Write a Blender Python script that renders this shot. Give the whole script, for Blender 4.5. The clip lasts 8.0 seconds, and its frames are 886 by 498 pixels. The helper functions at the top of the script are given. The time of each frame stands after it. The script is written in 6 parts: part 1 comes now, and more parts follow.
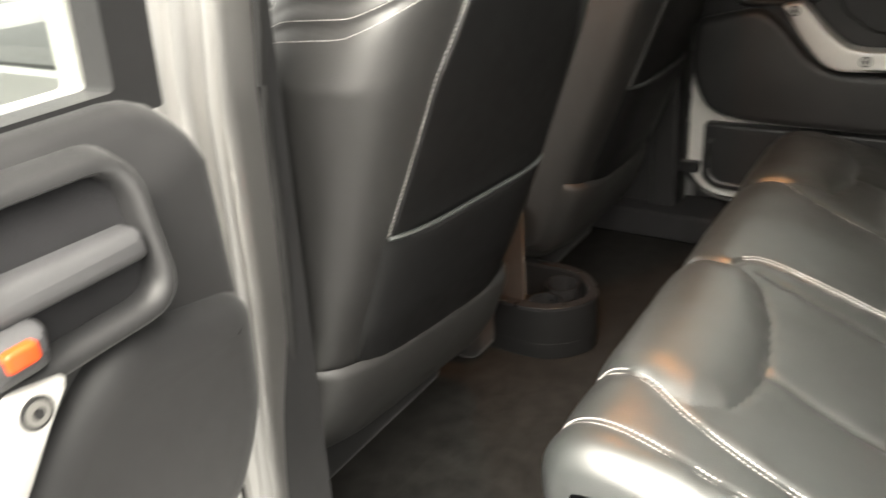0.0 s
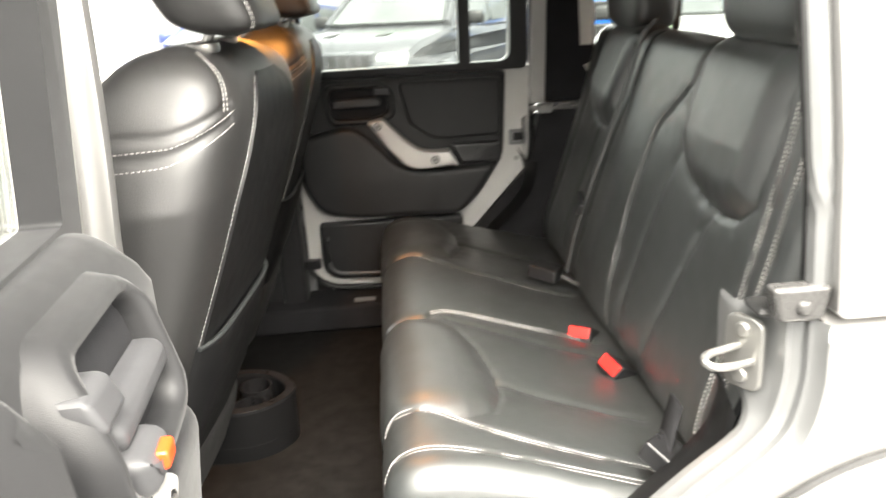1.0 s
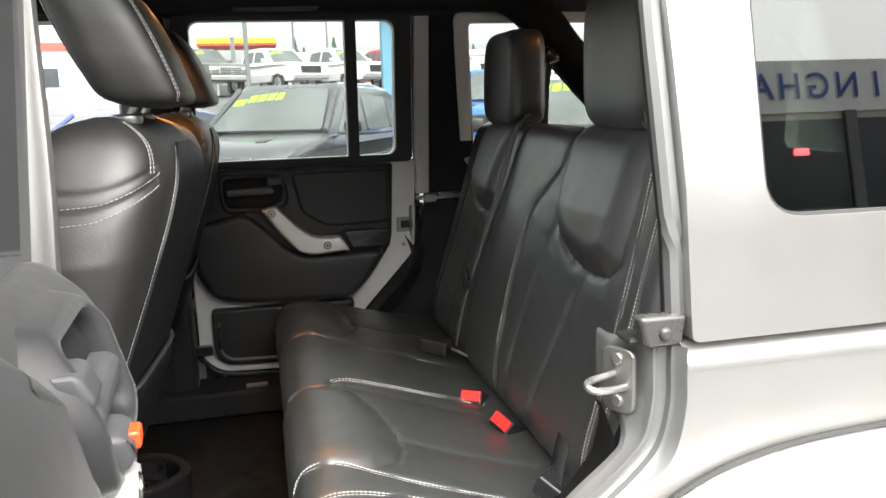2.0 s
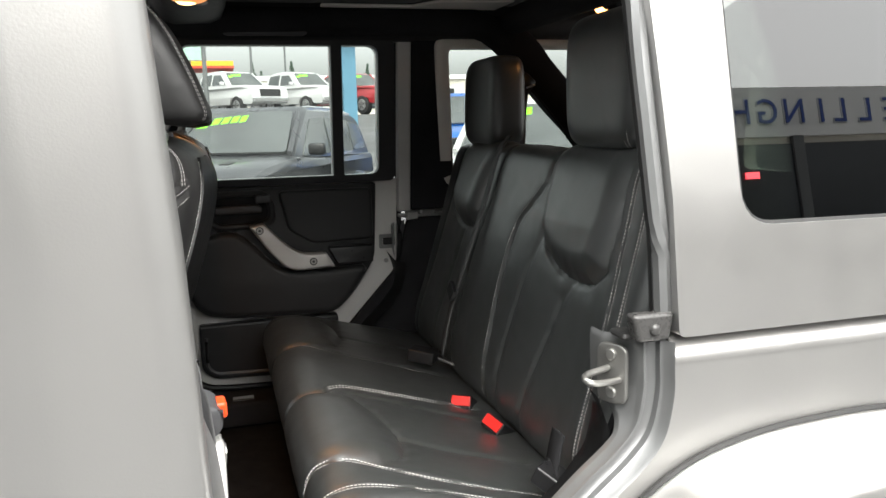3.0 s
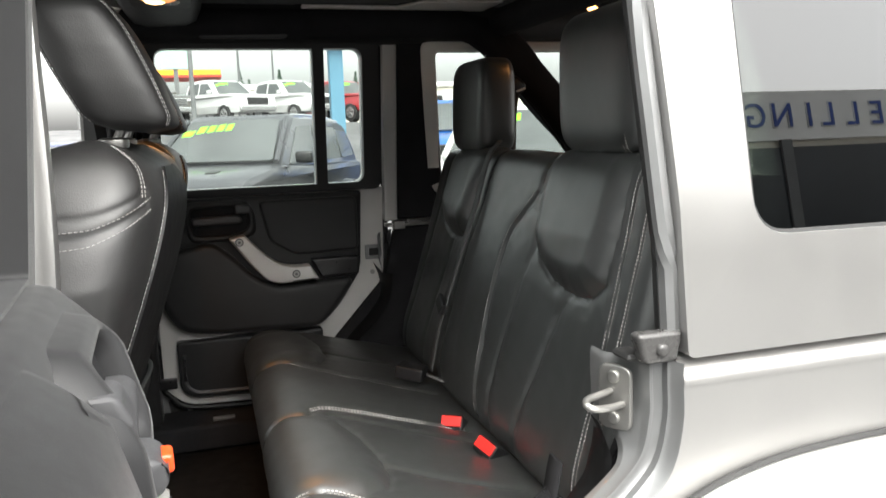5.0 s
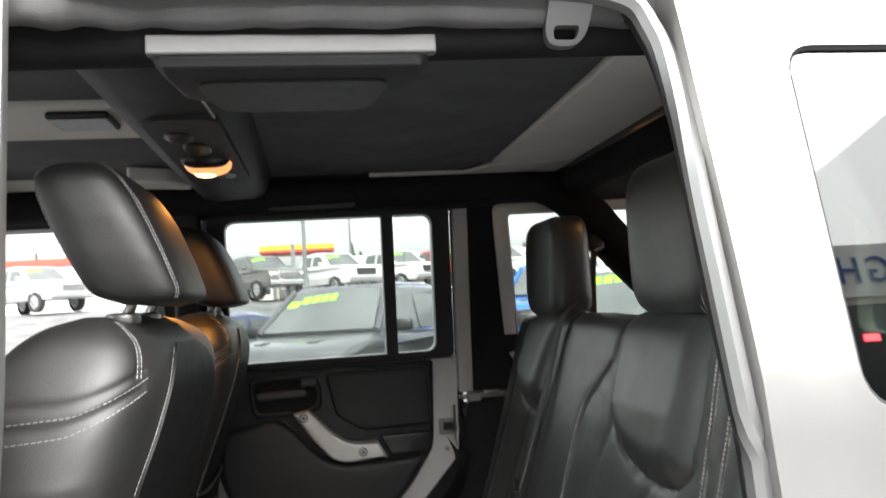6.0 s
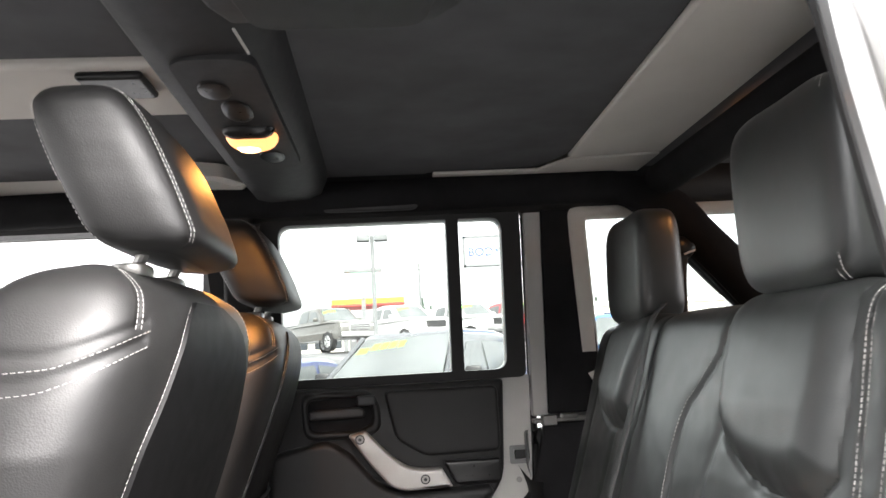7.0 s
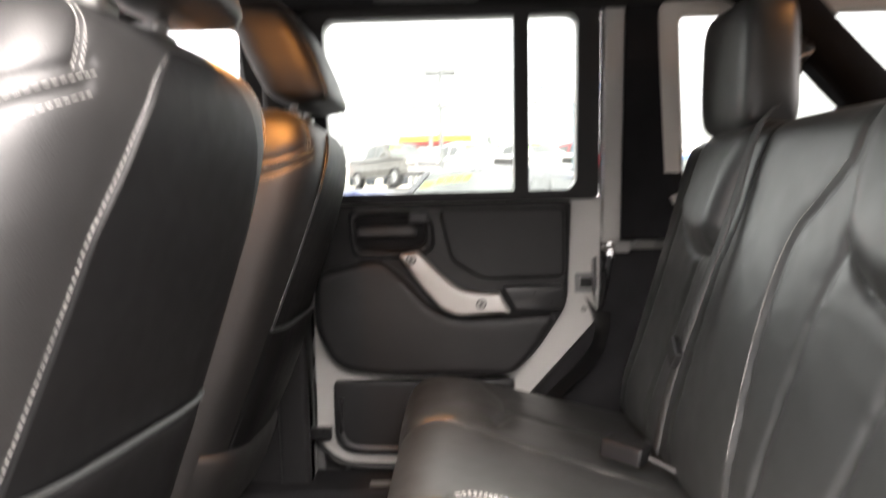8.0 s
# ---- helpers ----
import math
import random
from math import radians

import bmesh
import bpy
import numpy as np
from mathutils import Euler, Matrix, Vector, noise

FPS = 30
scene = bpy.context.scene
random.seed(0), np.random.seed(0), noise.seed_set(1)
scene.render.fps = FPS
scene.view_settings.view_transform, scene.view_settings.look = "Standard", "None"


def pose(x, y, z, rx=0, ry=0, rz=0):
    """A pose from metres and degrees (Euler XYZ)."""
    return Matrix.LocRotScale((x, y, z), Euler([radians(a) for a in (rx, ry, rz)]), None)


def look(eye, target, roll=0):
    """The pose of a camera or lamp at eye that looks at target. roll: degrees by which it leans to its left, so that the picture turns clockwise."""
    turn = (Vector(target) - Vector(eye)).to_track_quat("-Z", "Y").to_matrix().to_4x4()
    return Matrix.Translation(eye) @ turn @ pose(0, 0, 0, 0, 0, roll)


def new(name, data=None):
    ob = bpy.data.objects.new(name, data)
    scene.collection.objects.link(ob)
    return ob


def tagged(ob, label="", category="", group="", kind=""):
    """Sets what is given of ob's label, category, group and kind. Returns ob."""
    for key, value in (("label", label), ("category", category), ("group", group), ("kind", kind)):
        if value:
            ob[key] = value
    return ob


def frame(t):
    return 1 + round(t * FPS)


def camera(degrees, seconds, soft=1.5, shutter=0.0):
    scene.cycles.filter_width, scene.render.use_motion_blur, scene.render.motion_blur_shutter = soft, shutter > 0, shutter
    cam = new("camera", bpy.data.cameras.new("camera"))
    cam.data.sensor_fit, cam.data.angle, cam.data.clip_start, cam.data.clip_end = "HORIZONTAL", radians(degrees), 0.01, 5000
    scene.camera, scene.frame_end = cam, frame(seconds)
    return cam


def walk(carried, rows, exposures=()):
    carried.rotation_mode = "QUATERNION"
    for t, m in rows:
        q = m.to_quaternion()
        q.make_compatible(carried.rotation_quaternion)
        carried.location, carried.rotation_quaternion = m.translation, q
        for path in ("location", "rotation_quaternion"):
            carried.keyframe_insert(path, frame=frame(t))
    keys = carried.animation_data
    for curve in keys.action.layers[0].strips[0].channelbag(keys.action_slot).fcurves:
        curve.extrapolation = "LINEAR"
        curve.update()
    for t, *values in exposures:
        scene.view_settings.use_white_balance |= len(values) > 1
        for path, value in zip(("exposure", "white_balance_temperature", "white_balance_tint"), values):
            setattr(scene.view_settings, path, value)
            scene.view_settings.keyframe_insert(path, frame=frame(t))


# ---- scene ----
cam = camera(59.4, 8.0, shutter=0.4)
PATH = [
    (0, (-0.116, -1.214, 1.316), (-1.144, 0.276, 0.466), -4.6),
    (0.2, (-0.178, -1.211, 1.314), (-0.973, 0.42, 0.474), -4.5),
    (0.4, (-0.25, -1.237, 1.304), (-0.771, 0.515, 0.492), -3.5),
    (0.5, (-0.239, -1.281, 1.314), (-0.676, 0.508, 0.533), -4.2),
    (0.7, (-0.3, -1.36, 1.324), (-0.503, 0.491, 0.592), -3.5),
    (1, (-0.386, -1.469, 1.35), (-0.278, 0.427, 0.722), -3.2),
    (1.2, (-0.421, -1.51, 1.351), (-0.166, 0.392, 0.789), -2.7),
    (1.5, (-0.429, -1.535, 1.334), (-0.075, 0.373, 0.849), -2.6),
    (1.7, (-0.428, -1.553, 1.314), (-0.037, 0.36, 0.882), -2.3),
    (3, (-0.533, -1.659, 1.305), (0.015, 0.239, 0.989), -1.5),
    (3.5, (-0.506, -1.616, 1.299), (0.062, 0.27, 0.953), -1.9),
    (4, (-0.501, -1.587, 1.301), (0.073, 0.293, 0.931), -1.8),
    (4.2, (-0.497, -1.581, 1.3), (0.076, 0.298, 0.926), -1.7),
    (5.3, (-0.505, -1.564, 1.301), (0.069, 0.34, 1.084), -2.2),
    (5.5, (-0.485, -1.541, 1.306), (0.041, 0.384, 1.17), -2.3),
    (6, (-0.38, -1.461, 1.296), (-0.048, 0.507, 1.431), -3.6),
    (6.5, (-0.343, -1.377, 1.237), (-0.126, 0.595, 1.489), -4.3),
    (7, (-0.356, -1.269, 1.189), (-0.196, 0.704, 1.475), -3.2),
    (7.5, (-0.358, -1.176, 1.179), (-0.24, 0.812, 1.37), -2.5),
    (7.8, (-0.353, -1.111, 1.136), (-0.292, 0.887, 1.179), -2.0),
    (7.9, (-0.348, -1.095, 1.15), (-0.318, 0.905, 1.108), -1.8),
    (8, (-0.333, -1.06, 1.139), (-0.359, 0.936, 1.02), -1.4),
]
walk(cam, [(t, look(e, g, r)) for t, e, g, r in PATH],
     exposures=[(0, 3.25, 7300, 7), (0.5, 3.82, 7400, 5), (1, 3.6, 7100, 8), (1.5, 3.1, 6850, 9), (1.7, 2.9, 6750, 9), (3, 2.07, 6650, 8), (4.2, 2.15, 6650, 8), (5.5, 2.5, 6650, 8), (6.5, 2.78, 6500, 10), (7, 3.33, 6650, 12), (7.5, 3.6, 7200, 17), (8, 3.5, 7000, 16)])

# ---- world and light ----
world = bpy.data.worlds.new("world")
scene.world = world
world.use_nodes = True
wn, wl = world.node_tree.nodes, world.node_tree.links
wn.clear()
sky = wn.new("ShaderNodeTexSky")
sky.sky_type = "NISHITA"
sky.sun_disc = False
sky.sun_elevation, sky.sun_rotation = radians(57), radians(175)
sky.air_density, sky.dust_density = 1.0, 5.0
grey = wn.new("ShaderNodeHueSaturation")
grey.inputs["Saturation"].default_value = 0.12
bg = wn.new("ShaderNodeBackground")
bg.inputs["Strength"].default_value = 0.15
wo = wn.new("ShaderNodeOutputWorld")
wl.new(sky.outputs["Color"], grey.inputs["Color"])
wl.new(grey.outputs["Color"], bg.inputs["Color"])
wl.new(bg.outputs["Background"], wo.inputs["Surface"])

sun = new("sun", bpy.data.lights.new("sun", "SUN"))
sun.data.energy, sun.data.angle, sun.data.color = 1.2, radians(90), (1.0, 0.985, 0.96)
sun.matrix_world = look((0.5, -5.5, 8.5), (0, 0, 0))


# ---- materials ----
def material(name, color, rough=0.5, metal=0.0, vary=0.12, scale=8.0, grain=0.0, grain_scale=400.0, coat=0.0, cell=False, wear=0.0, spec=0.5, coat_rough=0.06, sheen=0.0, coat_ior=1.5):
    """A surface with two scales of variation: slow changes of tone and gloss, and fine grain in relief."""
    m = bpy.data.materials.new(name)
    m.use_nodes = True
    n, l = m.node_tree.nodes, m.node_tree.links
    b = n["Principled BSDF"]
    tc = n.new("ShaderNodeTexCoord")
    big = n.new("ShaderNodeTexNoise")
    big.inputs["Scale"].default_value, big.inputs["Detail"].default_value = scale, 5
    l.new(tc.outputs["Object"], big.inputs["Vector"])
    ramp = n.new("ShaderNodeValToRGB")
    lo, hi = [tuple(min(1, c * k) for c in color) + (1,) for k in (1 - vary, 1 + vary)]
    ramp.color_ramp.elements[0].color, ramp.color_ramp.elements[1].color = lo, hi
    ramp.color_ramp.elements[0].position, ramp.color_ramp.elements[1].position = 0.3, 0.7
    l.new(big.outputs["Fac"], ramp.inputs["Fac"])
    l.new(ramp.outputs["Color"], b.inputs["Base Color"])
    rr = n.new("ShaderNodeMapRange")
    rr.inputs["To Min"].default_value, rr.inputs["To Max"].default_value = max(0.02, rough - 0.08 - wear), min(1, rough + 0.08)
    fine = n.new("ShaderNodeTexNoise")
    fine.inputs["Scale"].default_value, fine.inputs["Detail"].default_value = scale * 6, 4
    l.new(tc.outputs["Object"], fine.inputs["Vector"])
    l.new(fine.outputs["Fac"], rr.inputs["Value"])
    l.new(rr.outputs["Result"], b.inputs["Roughness"])
    b.inputs["Metallic"].default_value = metal
    b.inputs["Coat Weight"].default_value = coat
    b.inputs["Coat Roughness"].default_value = coat_rough
    b.inputs["Coat IOR"].default_value = coat_ior
    b.inputs["Sheen Weight"].default_value = sheen
    b.inputs["Sheen Roughness"].default_value = 0.4
    b.inputs["Specular IOR Level"].default_value = spec
    if grain:
        g = n.new("ShaderNodeTexVoronoi" if cell else "ShaderNodeTexNoise")
        g.inputs["Scale"].default_value = grain_scale
        l.new(tc.outputs["Object"], g.inputs["Vector"])
        bump = n.new("ShaderNodeBump")
        bump.inputs["Strength"].default_value, bump.inputs["Distance"].default_value = grain, 0.001
        l.new(g.outputs["Distance" if cell else "Fac"], bump.inputs["Height"])
        l.new(bump.outputs["Normal"], b.inputs["Normal"])
    return m


def glass(name, tint, gloss=1.0, rough=0.0):
    """A thin pane: tinted, with reflections by Fresnel."""
    m = bpy.data.materials.new(name)
    m.use_nodes = True
    n, l = m.node_tree.nodes, m.node_tree.links
    n.remove(n["Principled BSDF"])
    out = n["Material Output"]
    tr, gl, mix, fr, mu = (n.new("ShaderNode" + k) for k in ("BsdfTransparent", "BsdfGlossy", "MixShader", "Fresnel", "Math"))
    tr.inputs["Color"].default_value = (*tint, 1)
    gl.inputs["Roughness"].default_value = rough
    fr.inputs["IOR"].default_value = 1.5
    mu.operation = "MULTIPLY"
    mu.use_clamp = True
    mu.inputs[1].default_value = gloss
    l.new(fr.outputs["Fac"], mu.inputs[0])
    l.new(mu.outputs[0], mix.inputs["Fac"])
    l.new(tr.outputs[0], mix.inputs[1])
    l.new(gl.outputs[0], mix.inputs[2])
    l.new(mix.outputs[0], out.inputs["Surface"])
    return m


def glow(name, color, strength):
    m = bpy.data.materials.new(name)
    m.use_nodes = True
    b = m.node_tree.nodes["Principled BSDF"]
    b.inputs["Base Color"].default_value = (0.8, 0.7, 0.6, 1)
    b.inputs["Emission Color"].default_value = (*color, 1)
    b.inputs["Emission Strength"].default_value = strength
    return m


LEATHER = material("black_leather", (0.0235, 0.0262, 0.0262), 0.44, vary=0.2, scale=7, grain=0.16, grain_scale=520, cell=True, spec=0.9, coat=0.8, coat_rough=0.42, coat_ior=1.6)
LEATHER_SIDE = material("black_vinyl", (0.0112, 0.0108, 0.0108), 0.55, vary=0.15, scale=6, grain=0.16, grain_scale=620, cell=True, spec=0.85, coat=0.25, coat_rough=0.5)
THREAD = material("white_thread", (0.55, 0.54, 0.52), 0.8, vary=0.15, scale=60)
# one car paint in three tones: light on edges, shade on jambs in the colour
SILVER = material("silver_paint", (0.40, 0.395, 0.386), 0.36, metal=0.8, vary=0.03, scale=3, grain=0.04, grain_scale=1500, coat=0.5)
SILVER_PALE = material("lighter_silver_paint", (0.60, 0.59, 0.57), 0.42, metal=0.2, vary=0.05, scale=6, grain=0.05, grain_scale=900, coat=0.2)
SILVER_DARK = material("darker_silver_paint", (0.25, 0.253, 0.255), 0.4, metal=0.7, vary=0.06, scale=9, grain=0.05, grain_scale=900, coat=0.2)
PLASTIC = material("black_grained_plastic", (0.015, 0.015, 0.016), 0.5, vary=0.15, scale=9, grain=0.22, grain_scale=1500, sheen=0.15, spec=0.45)
PLASTIC_LT = material("charcoal_plastic", (0.055, 0.055, 0.058), 0.5, vary=0.1, scale=9, grain=0.2, grain_scale=1500)
SMOOTH = material("smooth_black_plastic", (0.014, 0.014, 0.015), 0.3, vary=0.15, scale=12)
RUBBER = material("rubber_seal", (0.012, 0.012, 0.012), 0.6, vary=0.2, scale=20, grain=0.2, grain_scale=300)
SATIN = material("satin_silver_plastic", (0.56, 0.55, 0.53), 0.38, metal=0.35, vary=0.04, scale=14, grain=0.15, grain_scale=1200)
SHELL = material("grey_hardtop_liner", (0.74, 0.71, 0.665), 0.7, vary=0.06, scale=5, grain=0.5, grain_scale=500)
HEADLINER = material("black_headliner_felt", (0.105, 0.107, 0.113), 0.95, vary=0.15, scale=10, grain=0.8, grain_scale=900)
CONSOLE = material("dark_console_plastic", (0.034, 0.034, 0.036), 0.55, vary=0.1, scale=9, grain=0.2, grain_scale=1500, spec=0.35)
POD_GREY = material("grey_pod_trim", (0.17, 0.167, 0.165), 0.5, vary=0.06, scale=12, grain=0.1, grain_scale=900)
# rail cover on the open side, its colour raised to stand in for daylight
RAIL = material("lightened_padded_vinyl", (0.13, 0.127, 0.128), 0.6, vary=0.15, scale=9, grain=0.3, grain_scale=700, cell=True)
DEEP = material("black_lining_felt", (0.018, 0.018, 0.0195), 0.95, vary=0.2, scale=12, grain=0.6, grain_scale=900, spec=0.2)
# base colour lowered to put the shade of the seat backs into it
VINYL = material("darkened_vinyl", (0.008, 0.008, 0.0084), 0.5, vary=0.15, scale=7, grain=0.04, grain_scale=900, cell=True, spec=0.25)
CARPET = material("black_carpet", (0.011, 0.0105, 0.010), 1.0, vary=0.35, scale=25, grain=1.0, grain_scale=700, spec=0.1)
STEEL = material("zinc_steel", (0.34, 0.335, 0.32), 0.36, metal=0.85, vary=0.05, scale=5)
BOOT = material("grey_rubber", (0.05, 0.049, 0.048), 0.28, vary=0.12, scale=20)
RED = material("red_plastic", (0.75, 0.025, 0.02), 0.35, vary=0.05, scale=20)
ORANGE = material("orange_red_plastic", (0.8, 0.07, 0.012), 0.4, vary=0.05, scale=20)
WEBBING = material("black_seat_belt_webbing", (0.08, 0.08, 0.081), 0.5, vary=0.15, scale=30, grain=0.7, grain_scale=900)
PANE = glass("clear_glass", (0.76, 0.79, 0.775))
TINTED = glass("tinted_glass", (0.24, 0.28, 0.25), gloss=3.4)
LENS = glow("warm_lamp_lens", (1.0, 0.33, 0.08), 0.24)
REAR_LENS = glow("small_amber_lens", (1.0, 0.42, 0.12), 2.6)
FILAMENT = glow("lit_bulb", (1.0, 0.60, 0.25), 1.2)


# ---- mesh tools ----
def link(name, mesh, mat, parent=None, label="", smooth=True):
    mesh.materials.append(mat)
    if smooth:
        mesh.polygons.foreach_set("use_smooth", [True] * len(mesh.polygons))
    ob = new(name, mesh)
    if parent is not None:
        ob.parent = parent
    if label:
        ob["label"] = label
    return ob


def part(name, bm, mat, parent=None, label="", smooth=True, bevel=0.0, sharp=32):
    """Links a bmesh as one mesh object under a thing or under a part."""
    bmesh.ops.recalc_face_normals(bm, faces=bm.faces)
    me = bpy.data.meshes.new(name)
    bm.to_mesh(me)
    bm.free()
    ob = link(name, me, mat, parent, label, smooth)
    if smooth:
        me.set_sharp_from_angle(angle=radians(sharp))
    if bevel:
        mod = ob.modifiers.new("soft_edge", "BEVEL")
        mod.width, mod.segments, mod.limit_method, mod.angle_limit = bevel, 3, "ANGLE", radians(35)
        mod.harden_normals = True
    return ob


def thing(name, label, category, at=(0, 0, 0), group="", kind=""):
    ob = new(name)
    ob.empty_display_size = 0.05
    ob.location = at
    return tagged(ob, label, category, group, kind)


def box(bm, x0, x1, y0, y1, z0, z1, m=None):
    v = [bm.verts.new((x, y, z)) for x in (x0, x1) for y in (y0, y1) for z in (z0, z1)]
    for q in ((0, 1, 3, 2), (4, 6, 7, 5), (0, 4, 5, 1), (2, 3, 7, 6), (0, 2, 6, 4), (1, 5, 7, 3)):
        bm.faces.new([v[i] for i in q])
    if m:
        bmesh.ops.transform(bm, matrix=m, verts=v)
    return v


def rounded(pts, r, n=5):
    """A polygon with its corners rounded; r is one radius or one per corner."""
    out = []
    k = len(pts)
    rs = r if isinstance(r, (list, tuple)) else [r] * k
    for i in range(k):
        a, b, c = (Vector(pts[(i + j) % k]) for j in (-1, 0, 1))
        d1, d2 = (a - b), (c - b)
        q = min(rs[i], d1.length * 0.48, d2.length * 0.48)
        p, s = b + d1.normalized() * q, b + d2.normalized() * q
        for j in range(n + 1):
            t = j / n
            out.append(tuple((1 - t) ** 2 * p + 2 * t * (1 - t) * b + t * t * s))
    return out


def prism(bm, outer, holes, d0, d1, f):
    """A plate with an outline and holes in (u, v), from depth d0 to d1; f places (u, v, d) in space."""
    from mathutils.geometry import tessellate_polygon
    loops = [outer, *holes]
    tris = tessellate_polygon([[Vector((u, v, 0)) for u, v in lp] for lp in loops])
    flat = [p for lp in loops for p in lp]
    rows = [[bm.verts.new(f(u, v, d)) for u, v in flat] for d in (d0, d1)]
    for a, b, c in tris:
        for row in rows:
            try:
                bm.faces.new((row[a], row[b], row[c]))
            except ValueError:
                pass
    s = 0
    for lp in loops:
        k = len(lp)
        for i in range(k):
            a, b = s + i, s + (i + 1) % k
            bm.faces.new((rows[0][a], rows[0][b], rows[1][b], rows[1][a]))
        s += k


def dome(bm, outer, d0, d1, soft, f, steps=4):
    """A padded plate: its rim rises from d0 and rounds over to the face at d1, set in by soft."""
    from mathutils.geometry import tessellate_polygon
    k = len(outer)
    pts = [Vector(p) for p in outer]
    area = sum(pts[i].x * pts[(i + 1) % k].y - pts[(i + 1) % k].x * pts[i].y for i in range(k))
    nrm = []
    for i in range(k):
        e = (pts[(i + 1) % k] - pts[i - 1])
        e = Vector((-e.y, e.x)) if area > 0 else Vector((e.y, -e.x))
        nrm.append(e.normalized() if e.length else Vector((0, 0)))
    rings = []
    for j in range(steps + 2):
        if j == 0:
            ins, d = 0.0, d0
        else:
            a = (j - 1) / steps * math.pi / 2
            ins, d = soft * (1 - math.cos(a)), d1 - min(soft, abs(d1 - d0)) * (1 - math.sin(a)) * (1 if d1 > d0 else -1)
        rings.append([bm.verts.new(f(p.x + q.x * ins, p.y + q.y * ins, d)) for p, q in zip(pts, nrm)])
    for r0, r1 in zip(rings, rings[1:]):
        for i in range(k):
            bm.faces.new((r0[i], r0[(i + 1) % k], r1[(i + 1) % k], r1[i]))
    flat = [(p + q * soft) for p, q in zip(pts, nrm)]
    for ring in (rings[-1], rings[0]):
        for t in tessellate_polygon([[Vector((p.x, p.y, 0)) for p in flat]]):
            try:
                bm.faces.new([ring[i] for i in t])
            except ValueError:
                pass


def sweep(bm, pts, r, seg=8, flat=1.0, closed=False, up=(0, 0, 1)):
    """A tube along points; r is one radius or one per point; flat squeezes its height."""
    pts = [Vector(p) for p in pts]
    k = len(pts)
    rings = []
    for i, p in enumerate(pts):
        t = (pts[(i + 1) % k] - pts[i - 1]) if closed else (pts[min(i + 1, k - 1)] - pts[max(i - 1, 0)])
        t.normalize()
        s = t.cross(Vector(up))
        s = s.normalized() if s.length > 1e-4 else t.cross(Vector((1, 0, 0))).normalized()
        w = s.cross(t)
        q = r[i] if isinstance(r, (list, tuple)) else r
        rings.append([bm.verts.new(p + s * math.cos(a) * q + w * math.sin(a) * q * flat) for a in (2 * math.pi * j / seg for j in range(seg))])
    n = k if closed else k - 1
    for i in range(n):
        a, b = rings[i], rings[(i + 1) % k]
        for j in range(seg):
            bm.faces.new((a[j], a[(j + 1) % seg], b[(j + 1) % seg], b[j]))
    if not closed:
        bm.faces.new(rings[0][::-1])
        bm.faces.new(rings[-1])


def smooth_line(pts, n=8):
    """A Catmull-Rom line through points of any dimension."""
    p = [np.array(q, float) for q in pts]
    p = [2 * p[0] - p[1], *p, 2 * p[-1] - p[-2]]
    out = []
    for a, b, c, d in zip(p, p[1:], p[2:], p[3:]):
        for j in range(n):
            t = j / n
            out.append(0.5 * (2 * b + (c - a) * t + (2 * a - 5 * b + 4 * c - d) * t * t + (3 * b - a - 3 * c + d) * t ** 3))
    out.append(p[-2])
    return np.array(out)


def superpad(bm, size, e1, e2, m, nu=28, nv=20, shape=None):
    """A padded block: a superellipsoid of the given half sizes, shaped by a function, placed by m."""
    def p(c, e):
        return math.copysign(abs(c) ** e, c)
    rows = []
    for i in range(nv + 1):
        v = -math.pi / 2 + math.pi * i / nv
        row = []
        for j in range(nu):
            u = 2 * math.pi * j / nu
            q = Vector((p(math.cos(v), e1) * p(math.cos(u), e2) * size[0], p(math.cos(v), e1) * p(math.sin(u), e2) * size[1], p(math.sin(v), e1) * size[2]))
            row.append(bm.verts.new(m @ (shape(q) if shape else q)))
        rows.append(row)
    for a, b in zip(rows, rows[1:]):
        for j in range(nu):
            bm.faces.new((a[j], a[(j + 1) % nu], b[(j + 1) % nu], b[j]))
    bmesh.ops.remove_doubles(bm, verts=bm.verts, dist=1e-5)


def near_line(s, y, line):
    """Distance of points (s, y) from a line of points."""
    best = np.full(s.shape, 9.0)
    for (s0, y0), (s1, y1) in zip(line, line[1:]):
        ds, dy = s1 - s0, y1 - y0
        t = np.clip(((s - s0) * ds + (y - y0) * dy) / max(ds * ds + dy * dy, 1e-12), 0, 1)
        best = np.minimum(best, np.hypot(s - s0 - t * ds, y - y0 - t * dy))
    return best


def inside(s, y, poly):
    hit = np.zeros(s.shape, bool)
    k = len(poly)
    for i in range(k):
        (s0, y0), (s1, y1) = poly[i], poly[(i + 1) % k]
        if y0 != y1:
            hit ^= ((y0 > y) != (y1 > y)) & (s < (s1 - s0) * (y - y0) / (y1 - y0) + s0)
    return hit


